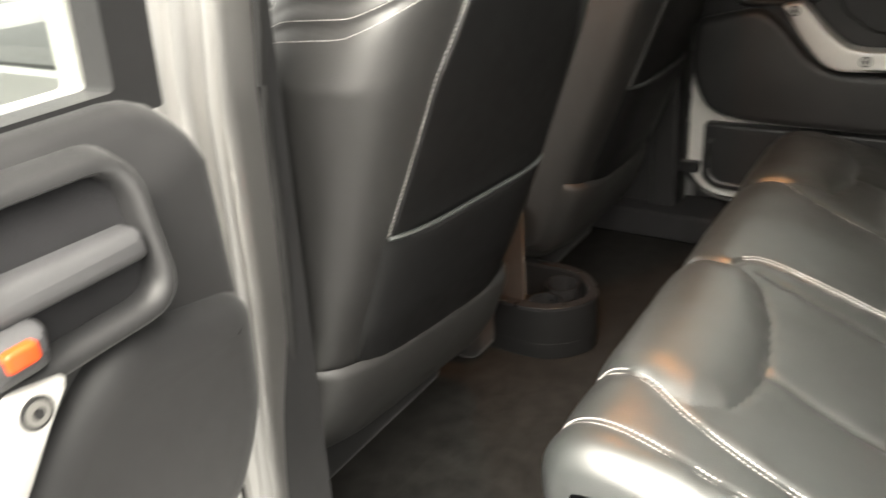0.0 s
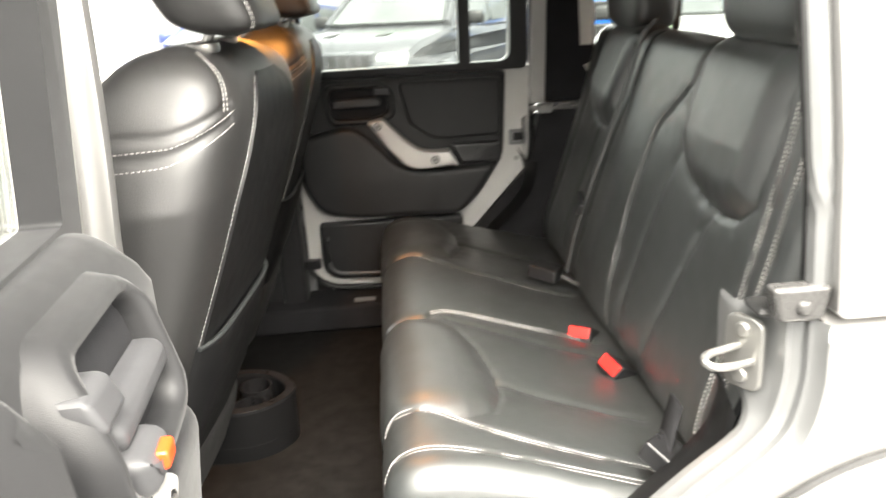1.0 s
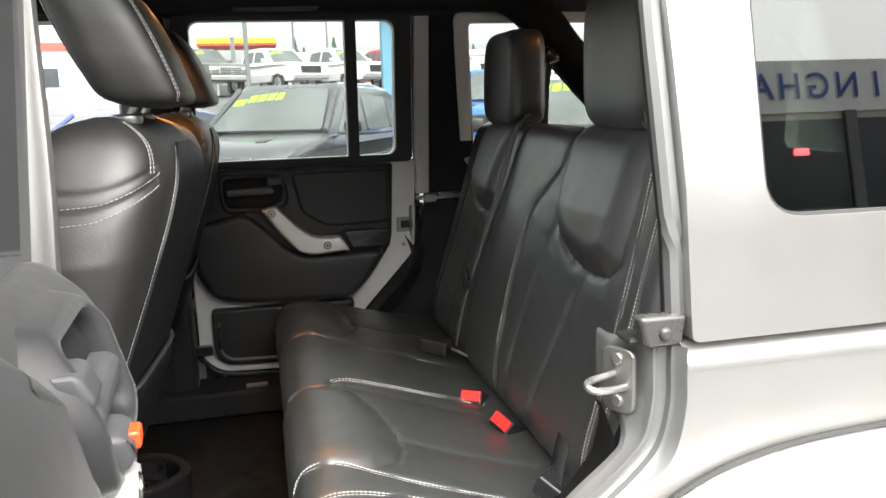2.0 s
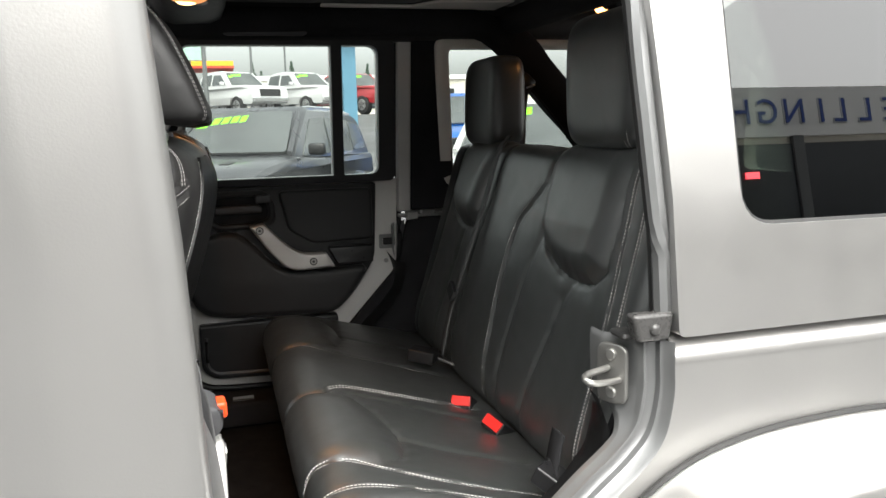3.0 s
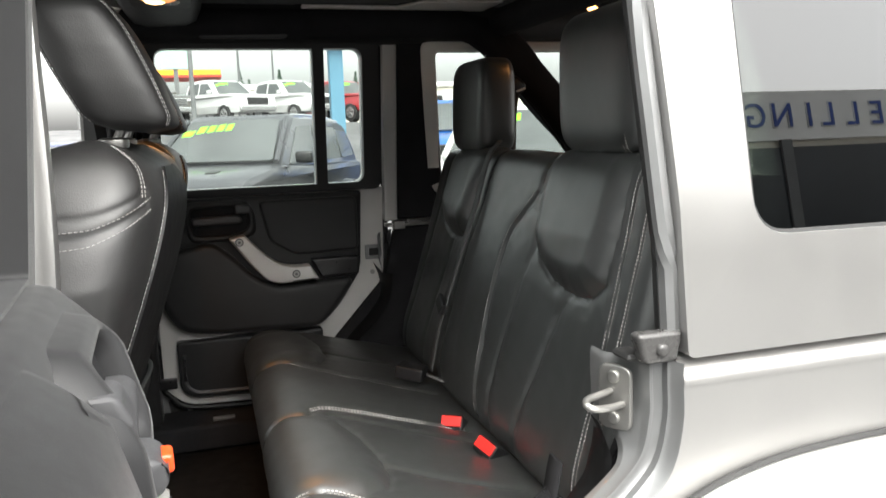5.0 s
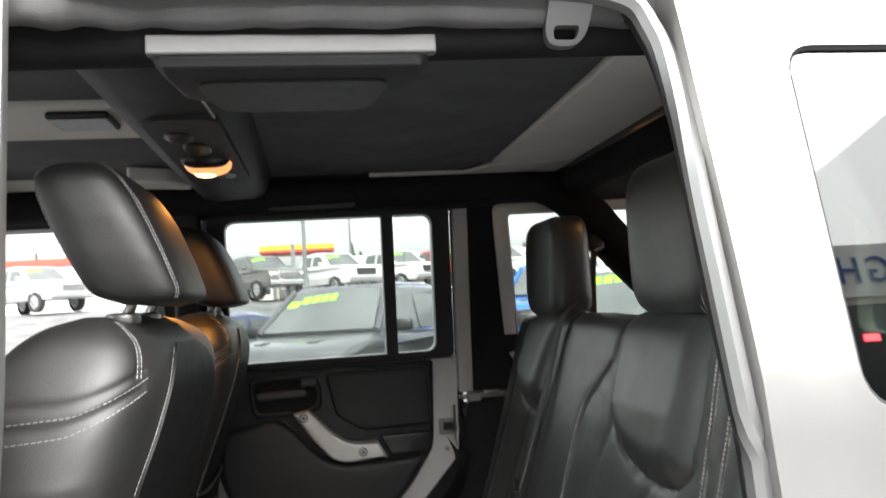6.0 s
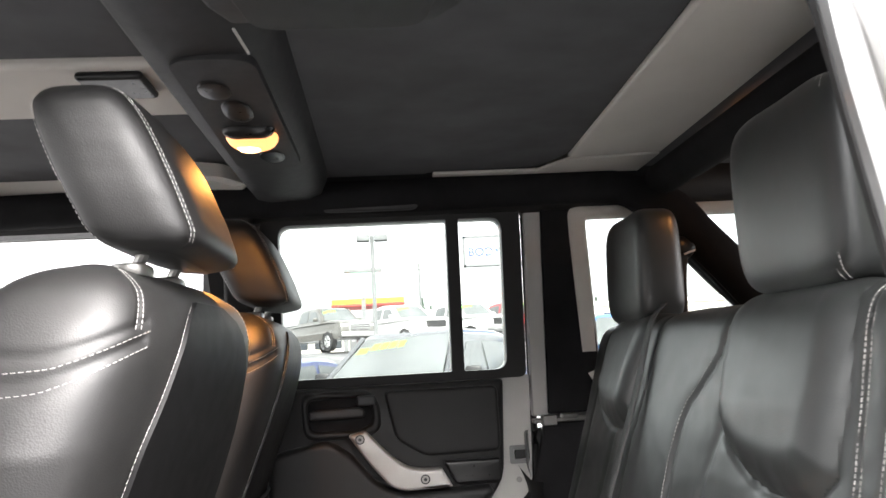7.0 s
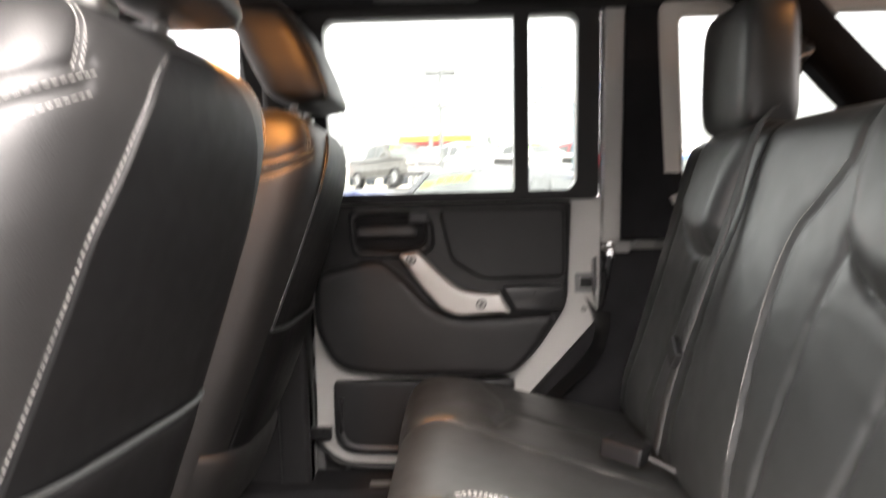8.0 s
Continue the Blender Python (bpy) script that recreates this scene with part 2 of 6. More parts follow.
class Upholstery:
    """A padded panel: a profile in (x, z), drawn out along y, with sewn grooves and raised pads laid out in (s, y), s running along the profile."""

    def __init__(self, profile, zero, y0, y1, round_y=0.03, seams=(), pads=(), sag=(), flip=1, axis=None):
        p = smooth_line(profile, 10)
        d = np.r_[0, np.cumsum(np.hypot(*np.diff(p, axis=0).T))]
        i = np.argmin(np.hypot(*(p - np.array(zero)).T))
        self.s, self.p = d - d[i], p
        self.y0, self.y1, self.r, self.flip = y0, y1, round_y, flip
        self.seams, self.pads, self.sag = seams, pads, sag
        self.axis = axis

    def lift(self, s, y):
        h = np.zeros(s.shape)
        for poly, up, soft, s0, s1 in self.pads:
            # full height towards s0, sinking to a third at s1
            d = near_line(s, y, [*poly, poly[0]])
            k = 1 - 0.67 * np.clip((s - s0) / (s1 - s0), 0, 1)
            h += np.where(inside(s, y, poly), up * k * (1 - (1 - np.clip(d / soft, 0, 1)) ** 2), 0)
        for line, deep, wide in self.seams:
            d = near_line(s, y, line)
            h -= deep * np.exp(-(d / wide) ** 2) + deep * 0.5 * np.exp(-(d / (wide * 3.5)) ** 2)
        for cs, cy, rs, ry, up in self.sag:
            h += up * np.exp(-((s - cs) / rs) ** 2 - ((y - cy) / ry) ** 2)
        for edge in (y - self.y0, self.y1 - y):
            q = np.clip(1 - edge / self.r, 0, 1)
            h -= self.r * (1 - np.sqrt(np.clip(1 - q * q, 0, 1)))
        return h

    def place(self, s, y, out=0.0):
        x, z = np.interp(s, self.s, self.p[:, 0]), np.interp(s, self.s, self.p[:, 1])
        e = 0.006
        tx = np.interp(s + e, self.s, self.p[:, 0]) - np.interp(s - e, self.s, self.p[:, 0])
        tz = np.interp(s + e, self.s, self.p[:, 1]) - np.interp(s - e, self.s, self.p[:, 1])
        n = np.hypot(tx, tz) + 1e-9
        h = (self.lift(s, y) + out) * self.flip
        xyz = np.stack([x - tz / n * h, y, z + tx / n * h], -1)
        return xyz if self.axis is None else self.axis(xyz)

    def build(self, name, mat, parent, label="", step=0.0045, region=None, wrinkle=0.0012, capped=True):
        s = np.linspace(self.s[0], self.s[-1], int((self.s[-1] - self.s[0]) / step) + 1)
        fine = np.linspace(0, 1, int((self.y1 - self.y0) / step) + 1)
        y = self.y0 + (self.y1 - self.y0) * fine
        S, Y = np.meshgrid(s, y, indexing="ij")
        P = self.place(S, Y)
        if wrinkle:
            W = np.array([[noise.noise((a * 9, b * 14, 3.1)) + 0.6 * noise.noise((a * 30, b * 22, 7.7)) for b in y[::2]] for a in s[::2]])
            S2, Y2 = np.meshgrid(s[::2], y[::2], indexing="ij")
            close = np.full(S2.shape, 9.0)
            for line, _, _ in self.seams:
                close = np.minimum(close, near_line(S2, Y2, line))
            pucker = np.array([[noise.noise((a * 42, b * 42, 1.3)) for b in y[::2]] for a in s[::2]])
            W = W + 1.5 * np.exp(-(close / 0.03) ** 2) * pucker
            full = np.array([np.interp(y, y[::2], r) for r in W])
            full = np.array([np.interp(s, s[::2], c) for c in full.T]).T
            P = self.place(S, Y, wrinkle * full)
        ns, ny = S.shape
        idx = np.arange(ns * ny).reshape(ns, ny)
        q = np.stack([idx[:-1, :-1], idx[1:, :-1], idx[1:, 1:], idx[:-1, 1:]], -1).reshape(-1, 4)
        if region is not None:
            cs, cy = (S[:-1, :-1] + step / 2).ravel(), (Y[:-1, :-1] + step / 2).ravel()
            q = q[region(cs, cy)]
        if self.flip < 0:
            q = q[:, ::-1]
        faces = q.tolist()
        if capped and region is None:
            faces += [idx[:, 0].tolist(), idx[::-1, -1].tolist()]
        used = np.unique(np.concatenate([np.array(f) for f in faces]))
        back = np.zeros(ns * ny, int)
        back[used] = np.arange(len(used))
        me = bpy.data.meshes.new(name)
        me.from_pydata(P.reshape(-1, 3)[used].tolist(), [], [back[np.array(f)].tolist() for f in faces])
        ob = link(name, me, mat, parent, label)
        me.set_sharp_from_angle(angle=radians(60))
        return ob

    def stitch(self, line, parent, aside=(0.0,), length=0.0042, gap=0.0022, wide=0.00055):
        """Thread along a line in (s, y): short raised dashes, in rows set aside from it."""
        bm = bmesh.new()
        pts = smooth_line(line, 12)
        d = np.r_[0, np.cumsum(np.hypot(*np.diff(pts, axis=0).T))]
        for off in aside:
            for a in np.arange(0, d[-1] - length, length + gap):
                c = [np.array([np.interp(a + q, d, pts[:, 0]), np.interp(a + q, d, pts[:, 1])]) for q in (0, length)]
                t = c[1] - c[0]
                t /= np.hypot(*t) + 1e-9
                n = np.array([-t[1], t[0]])
                quad = np.array([c[0] + n * (off - wide / 2), c[1] + n * (off - wide / 2), c[1] + n * (off + wide / 2), c[0] + n * (off + wide / 2)])
                lo, hi = self.place(quad[:, 0], quad[:, 1], -0.0004), self.place(quad[:, 0], quad[:, 1], 0.0006)
                v = [bm.verts.new(p) for p in (*lo, *hi)]
                for f in ((4, 5, 6, 7), (0, 1, 5, 4), (1, 2, 6, 5), (2, 3, 7, 6), (3, 0, 4, 7)):
                    bm.faces.new([v[i] for i in f])
        return part("stitching", bm, THREAD, parent, "white thread stitching", smooth=False)


# ---- the car's shell ----
HINGE_X, DOOR_Y, OPEN = -0.66, 0.755, 85.4


def side(y, tumble=0.0, belt=1.15):
    """Places (x, z, depth inwards) on a wall of the car at y; above the belt it leans inwards."""
    g = 1 if y > 0 else -1
    return lambda x, z, d: Vector((x, y - g * (d + max(0.0, z - belt) * tumble), z))


FAR, NEAR = side(0.775, 0.13), side(-0.775, 0.13)
OPENING = [(0.044, 1.008), (0.044, 0.98), (0.044, 0.93), (0.03, 0.872), (-0.005, 0.83), (-0.06, 0.785), (-0.12, 0.73), (-0.2, 0.655), (-0.27, 0.585), (-0.33, 0.545), (-0.42, 0.528), (-0.6, 0.528)]

car = thing("off_road_car", "silver four-door off-road car with a rear door standing open", "car", (0, 0, 0))


def tub_side(place, y_label):
    """The painted side panel behind the rear door, with its wheel opening."""
    front = [tuple(p) for p in smooth_line(OPENING[1:], 5)]
    out = [(1.25, 0.984), (0.044, 0.984)] + [p for p in front if p[1] < 0.98] + [(-0.6, 0.42), (-0.28, 0.42), (-0.2, 0.50), (-0.1, 0.63), (0.0, 0.735), (0.1, 0.79), (0.24, 0.81), (0.42, 0.80), (0.56, 0.75), (0.68, 0.60), (0.74, 0.44), (1.25, 0.44)]
    bm = bmesh.new()
    prism(bm, out, [], 0.0, 0.02, place)
    part("quarter_panel", bm, SILVER, car, "silver painted rear quarter panel", smooth=False)
    # sloping shoulder on which the hardtop sits
    bm = bmesh.new()
    rows = [[bm.verts.new(place(x, z, d)) for d, z in ((-0.001, 0.978), (-0.001, 0.988), (0.004, 0.995), (0.020, 1.009), (0.03, 1.012), (0.05, 1.012))] for x in (0.044, 0.3, 0.8, 1.25)]
    for a, b in zip(rows, rows[1:]):
        for j in range(5):
            bm.faces.new((a[j], b[j], b[j + 1], a[j + 1]))
    part("body_shoulder", bm, SILVER, car, sharp=50)


def door_jamb(place):
    """The stepped flange round the back of the door opening, with its raised beads."""
    line = smooth_line(OPENING, 7)
    tang = np.gradient(line, axis=0)
    tang /= np.hypot(*tang.T)[:, None]
    nrm = np.stack([tang[:, 1], -tang[:, 0]], -1)
    section = [(0.0, 0.0), (0.003, 0.004), (0.006, 0.014), (0.012, 0.018), (0.012, 0.03), (0.017, 0.034), (0.023, 0.034), (0.026, 0.03), (0.03, 0.03), (0.034, 0.04), (0.036, 0.05), (0.062, 0.082), (0.066, 0.09), (0.066, 0.12)]
    bm = bmesh.new()
    slim = lambda z: float(np.interp(z, [0.84, 0.885, 0.925, 1.0, 1.03], [0.15, 0.5, 1.0, 1.0, 0.7]))
    deep = lambda z: float(np.interp(z, [0.84, 0.885, 0.93], [0.28, 0.55, 1.0]))

    def at(p, q, o, d):
        """Past its beads the flange draws in towards the sill."""
        if o > 0.031:
            o, d = 0.03 + (o - 0.03) * slim(p[1]), 0.03 + (d - 0.03) * deep(p[1])
        return place(p[0] + q[0] * o, p[1] + q[1] * o, d)
    rows = [[bm.verts.new(at(p, q, o, d)) for o, d in section] for p, q in zip(line, nrm)]
    for a, b in zip(rows, rows[1:]):
        for j in range(len(section) - 1):
            bm.faces.new((a[j], b[j], b[j + 1], a[j + 1]))
    part("door_jamb", bm, SILVER_DARK, car, "stepped silver door jamb", sharp=50)
    bm = bmesh.new()
    outer = smooth_line([(-0.036, 0.92), (-0.022, 0.885), (-0.015, 0.864), (-0.018, 0.847), (-0.031, 0.816), (-0.057, 0.783), (-0.079, 0.757), (-0.16, 0.68), (-0.26, 0.585), (-0.34, 0.54)], 4)
    inner = smooth_line([(-0.017, 0.893), (-0.018, 0.863), (-0.023, 0.838), (-0.03, 0.813), (-0.045, 0.791), (-0.074, 0.757), (-0.101, 0.733), (-0.18, 0.655), (-0.28, 0.56), (-0.35, 0.52)], 4)
    rows = []
    for p, q in zip(outer, inner):
        rows.append([bm.verts.new(place(p[0] + (q[0] - p[0]) * f + 0.02 * (f > 1), p[1] + (q[1] - p[1]) * f, d)) for f, d in ((-0.25, 0.085), (0.0, 0.073), (0.3, 0.074), (0.7, 0.09), (1.0, 0.12), (1.05, 0.16))])
    for a, b in zip(rows, rows[1:]):
        for j in range(5):
            bm.faces.new((a[j], b[j], b[j + 1], a[j + 1]))
    part("door_opening_trim", bm, VINYL, car, "black moulded door opening trim", sharp=80)


def flare(place):
    """The painted wheel-arch flare, swept round the wheel opening."""
    line = smooth_line([(-0.27, 0.40), (-0.2, 0.57), (-0.12, 0.685), (-0.03, 0.77), (0.05, 0.824), (0.135, 0.853), (0.25, 0.868), (0.42, 0.868), (0.56, 0.825), (0.68, 0.71), (0.76, 0.54), (0.79, 0.40)], 6)
    tang = np.gradient(line, axis=0)
    tang /= np.hypot(*tang.T)[:, None]
    nrm = np.stack([tang[:, 1], -tang[:, 0]], -1)
    section = [(0.0, 0.012), (-0.004, -0.004), (0.002, -0.012), (0.006, -0.05), (0.018, -0.1), (0.036, -0.128), (0.056, -0.136), (0.074, -0.13), (0.08, -0.1), (0.082, 0.0)]
    bm = bmesh.new()
    rows = [[bm.verts.new(place(p[0] + q[0] * o, p[1] + q[1] * o, d)) for o, d in section] for p, q in zip(line, nrm)]
    for a, b in zip(rows, rows[1:]):
        for j in range(len(section) - 1):
            bm.faces.new((a[j], b[j], b[j + 1], a[j + 1]))
    part("wheel_arch_flare", bm, SILVER, car, "body-coloured wheel arch flare", sharp=60)
    bm = bmesh.new()
    sweep(bm, [place(p[0] + q[0] * -0.003, p[1] + q[1] * -0.003, -0.004) for p, q in zip(line, nrm)], 0.005, 6)
    part("flare_gasket", bm, RUBBER, car, "thin black gasket")


QWIN = rounded([(0.147, 1.160), (0.124, 1.545), (0.86, 1.545), (0.86, 1.153)], [0.05, 0.035, 0.04, 0.05], 6)


def hardtop_side(place, near):
    """The hardtop's side behind the door, with the opening of the quarter window."""
    out = rounded([(0.05, 1.0135), (0.034, 1.3), (0.012, 1.56), (0.0, 1.67), (1.25, 1.67), (1.25, 1.0135)], [0.012, 0.1, 0.02, 0.01, 0.01, 0.01], 5)
    bm = bmesh.new()
    prism(bm, out, [QWIN], 0.0, 0.05, place)
    part("hardtop_side", bm, SILVER, car, "silver painted hardtop side", bevel=0.006)
    bm = bmesh.new()
    prism(bm, QWIN, [], 0.008, 0.013, place)
    pane = part("quarter_window", bm, TINTED if near else PANE, car, "dark tinted quarter window" if near else "quarter window")
    pane.visible_shadow = False
    bm = bmesh.new()
    loop = [place(x, z, 0.006) for x, z in QWIN]
    sweep(bm, loop, 0.005, 6, closed=True)
    part("window_gasket", bm, RUBBER, car, "black window gasket")


for wall in (NEAR, FAR):
    tub_side(wall, "")
    door_jamb(wall)
    flare(wall)
    hardtop_side(wall, wall is NEAR)

# front edge of the hardtop beside the open door: a pale flange and a dark seal
bm = bmesh.new()
edge = smooth_line([(0.04, 1.04), (0.032, 1.17), (0.022, 1.33), (0.012, 1.48), (-0.008, 1.57), (-0.05, 1.612), (-0.2, 1.622), (-0.6, 1.622)], 6)
sweep(bm, [NEAR(x, z, 0.026) for x, z in edge], 0.013, 8)
part("hardtop_flange", bm, SILVER_DARK, car, "silver hardtop flange")
bm = bmesh.new()
sweep(bm, [NEAR(x + 0.004, z - 0.002, 0.05) for x, z in edge], 0.009, 8)
part("hardtop_seal", bm, RUBBER, car, "black hardtop seal")

# rubber corner piece where hardtop and body meet
bm = bmesh.new()
vs = box(bm, -0.016, 0.050, -0.766, -0.742, 1.008, 1.048)
for v_ in vs:
    if v_.co.z < 1.03:
        v_.co.x += 0.010 if v_.co.x < 0 else -0.008
part("corner_boot", bm, BOOT, car, "worn grey rubber corner boot", bevel=0.007)
bm = bmesh.new()
superpad(bm, (0.008, 0.006, 0.008), 0.8, 0.9, Matrix.Translation((0.018, -0.766, 1.026)), 14, 8)
part("boot_stud", bm, BOOT, car)
bm = bmesh.new()
box(bm, -0.018, 0.008, -0.746, -0.705, 1.008, 1.018)
part("corner_boot_base", bm, RUBBER, car, bevel=0.008)

# far side of the opening: pillar strip, black inner pillar, lower trim and grey window surround
bm = bmesh.new()
prism(bm, [(0.006, 1.04), (0.008, 1.6), (0.052, 1.6), (0.046, 1.04)], [], 0.03, 0.075, FAR)
part("far_pillar", bm, SILVER_PALE, car, "silver door pillar", bevel=0.004)
bm = bmesh.new()
prism(bm, [(0.046, 1.045), (0.052, 1.6), (0.15, 1.6), (0.19, 1.045)], [], 0.06, 0.085, FAR)
part("pillar_trim", bm, DEEP, car, "black pillar trim", bevel=0.004)
bm = bmesh.new()
ring = rounded([(0.135, 1.1), (0.118, 1.56), (0.9, 1.56), (0.9, 1.1)], [0.08, 0.03, 0.03, 0.03], 6)
hole = rounded([(0.186, 1.14), (0.163, 1.53), (0.86, 1.53), (0.86, 1.14)], [0.06, 0.02, 0.02, 0.03], 6)
rows = [[bm.verts.new(FAR(a + (c - a) * k, b + (e - b) * k, w)) for k, w in ((0, 0.05), (0, 0.088), (0.16, 0.095), (0.84, 0.095), (1, 0.088), (1, 0.05))] for (a, b), (c, e) in zip(ring, hole)]
for a, b in zip(rows, rows[1:] + rows[:1]):
    for j in range(6):
        bm.faces.new((a[j], b[j], b[(j + 1) % 6], a[(j + 1) % 6]))
part("window_surround", bm, SHELL, car, "grey-beige window surround", sharp=60)
bm = bmesh.new()
prism(bm, [(0.03, 1.03), (0.0, 0.9), (-0.02, 0.86), (-0.15, 0.72), (-0.3, 0.56), (-0.3, 0.42), (1.2, 0.42), (1.2, 1.03)], [], 0.085, 0.11, FAR)
part("quarter_trim", bm, DEEP, car, "black inner quarter trim")
bm = bmesh.new()
prism(bm, [(0.2, 1.0), (0.06, 0.94), (0.0, 0.80), (-0.15, 0.68), (-0.3, 0.54), (-0.3, 0.42), (1.2, 0.42), (1.2, 1.0)], [], 0.125, 0.14, NEAR)
part("quarter_trim", bm, DEEP, car, "black inner quarter trim")
bm = bmesh.new()
box(bm, 0.0, 0.15, 0.655, 0.69, 1.026, 1.036)
box(bm, 0.02, 0.055, 0.64, 0.675, 1.02, 1.044)
box(bm, 0.07, 0.11, 0.65, 0.68, 1.034, 1.046)
part("hardtop_bracket", bm, STEEL, car, "small metal hardtop bracket", bevel=0.003)

# sills, floor, bulkheads
bm = bmesh.new()
prism(bm, [(-0.648, 0.40), (-0.22, 0.40), (-0.22, 0.57), (-0.59, 0.57), (-0.648, 0.63)], [], 0.003, 0.017, FAR)
part("rocker_panel", bm, RUBBER, car, "black rocker panel below the door", bevel=0.003)
for g in (1, -1):
    bm = bmesh.new()
    box(bm, -1.7, -0.25, g * 0.60, g * 0.755, 0.44, 0.515)
    part("door_sill", bm, SILVER_DARK if g < 0 else DEEP, car, "door sill", bevel=0.012)
bm = bmesh.new()
box(bm, -0.53, -0.47, 0.625, 0.65, 0.515, 0.519)
part("sill_plate", bm, STEEL, car, "small bright sill plate")
bm = bmesh.new()
box(bm, -1.9, 1.25, -0.74, 0.74, 0.38, 0.435)
tagged(part("floor", bm, CARPET), "black carpeted car floor", "floor", kind="structure")
# inner tunnel and seat riser
bm = bmesh.new()
box(bm, -0.36, 1.2, -0.68, 0.68, 0.436, 0.60)
part("seat_riser", bm, CARPET, car, "carpeted riser under the rear seat", bevel=0.02)
# tail: gate and rear window frame
bm = bmesh.new()
tail = lambda y, z, d: Vector((1.2 + d, y, z))
prism(bm, [(-0.76, 0.44), (0.76, 0.44), (0.74, 1.67), (-0.74, 1.67)], [rounded([(-0.62, 1.13), (0.62, 1.13), (0.58, 1.57), (-0.58, 1.57)], 0.05)], 0.0, 0.05, tail)
part("tailgate", bm, SHELL, car, "grey inner tailgate and rear window frame")
# wheel under the flare
for yy, g in ((-0.80, 1), (0.80, -1)):
    bm = bmesh.new()
    wheel_c = Vector((0.24, yy, 0.24))
    prof = [(0.22, -0.1), (0.30, -0.11), (0.37, -0.1), (0.385, -0.06), (0.385, 0.06), (0.37, 0.1), (0.30, 0.11), (0.22, 0.1)]
    rings = []
    for a in range(40):
        c, s = math.cos(a * math.pi / 20), math.sin(a * math.pi / 20)
        rings.append([bm.verts.new(wheel_c + Vector((r * c, w, r * s))) for r, w in prof])
    for a in range(40):
        for j in range(len(prof) - 1):
            bm.faces.new((rings[a][j], rings[(a + 1) % 40][j], rings[(a + 1) % 40][j + 1], rings[a][j + 1]))
    tyre = part("wheel", bm, RUBBER, car, "black tyre")
    bm = bmesh.new()
    bmesh.ops.create_cone(bm, cap_ends=True, segments=32, radius1=0.22, radius2=0.2, depth=0.16, matrix=Matrix.Translation(wheel_c) @ Euler((math.pi / 2, 0, 0)).to_matrix().to_4x4())
    part("rim", bm, STEEL, tyre, "grey alloy rim", bevel=0.008)

# roof: grey shell above, black headliner panels under it
bm = bmesh.new()
box(bm, -1.55, 1.25, -0.72, 0.72, 1.672, 1.70)
tagged(part("ceiling", bm, SHELL), "grey hardtop roof shell", "ceiling", kind="structure")
# outer skin of the roof
bm = bmesh.new()
box(bm, -1.6, 1.27, -0.735, 0.735, 1.70, 1.73)
part("roof_skin", bm, SILVER, car, "silver hardtop roof", bevel=0.012)
roof = lambda x, y, d: Vector((x, y, 1.672 - d))
for outline, name in (
        (rounded([(-0.56, -0.62), (0.06, -0.62), (0.075, -0.3), (0.09, 0.46), (0.035, 0.585), (-0.225, 0.592), (-0.56, 0.592)], [0.02, 0.02, 0.02, 0.05, 0.04, 0.01, 0.02], 4), "headliner_panel"),
        ([(0.285, -0.64), (1.2, -0.64), (1.2, 0.64), (0.30, 0.64), (0.30, 0.44)], "headliner_panel"),
        ([(-0.56, 0.64), (-0.56, 0.595), (-0.23, 0.595), (-0.23, 0.64)], "headliner_strip")):
    bm = bmesh.new()
    prism(bm, outline, [], 0.001, 0.022, roof)
    part(name, bm, HEADLINER, car, "black felt headliner", bevel=0.008)
bm = bmesh.new()
prism(bm, [(-0.222, 0.565), (-0.222, 0.592), (0.30, 0.60), (0.30, 0.44), (0.09, 0.47), (0.035, 0.565)], [], 0.026, 0.034, roof)
part("roof_edge_strip", bm, SHELL, car, "grey edge of the roof shell", bevel=0.003)
bm = bmesh.new()
prism(bm, [(0.068, -0.62), (0.285, -0.62), (0.30, 0.437), (0.088, 0.467), (0.078, -0.3)], [], 0.003, 0.031, roof)
part("roof_rib", bm, SHELL, car, "grey cross rib of the roof shell", bevel=0.006)
# roof rails over the doors; daylight on the open side's rail is in its colour
for g in (1, -1):
    bm = bmesh.new()
    prof = [(0.64, 1.675), (0.605, 1.655), (0.60, 1.62), (0.605, 1.575), (0.64, 1.55), (0.67, 1.55), (0.69, 1.60), (0.72, 1.675)]
    loop = prof if g > 0 else [tuple(p) for p in smooth_line([*prof, prof[0]], 4)[:-1]]
    xs = (-1.5, 1.2) if g > 0 else np.linspace(-1.5, 1.2, 180)
    rows = []
    for x in xs:
        # the soft cover gathers into folds by the centre pillar
        fold = 0.0 if g > 0 else 0.003 + 0.009 * math.exp(-((x + 0.62) / 0.16) ** 2)
        rows.append([bm.verts.new((x, g * (y + fold * noise.noise((x * 16, z * 14, 2.0))), z + (0.0 if g > 0 else 0.045) + fold * noise.noise((x * 22 + z * 20, y * 12, 5.0)))) for y, z in loop])
    for a, b in zip(rows, rows[1:]):
        for j in range(len(loop)):
            k = (j + 1) % len(loop)
            bm.faces.new((a[j], a[k], b[k], b[j]))
    part("roof_rail", bm, PLASTIC if g > 0 else RAIL, car, "black padded roof rail" if g > 0 else "roof rail with a wrinkled padded cover, lightened for daylight", sharp=70)

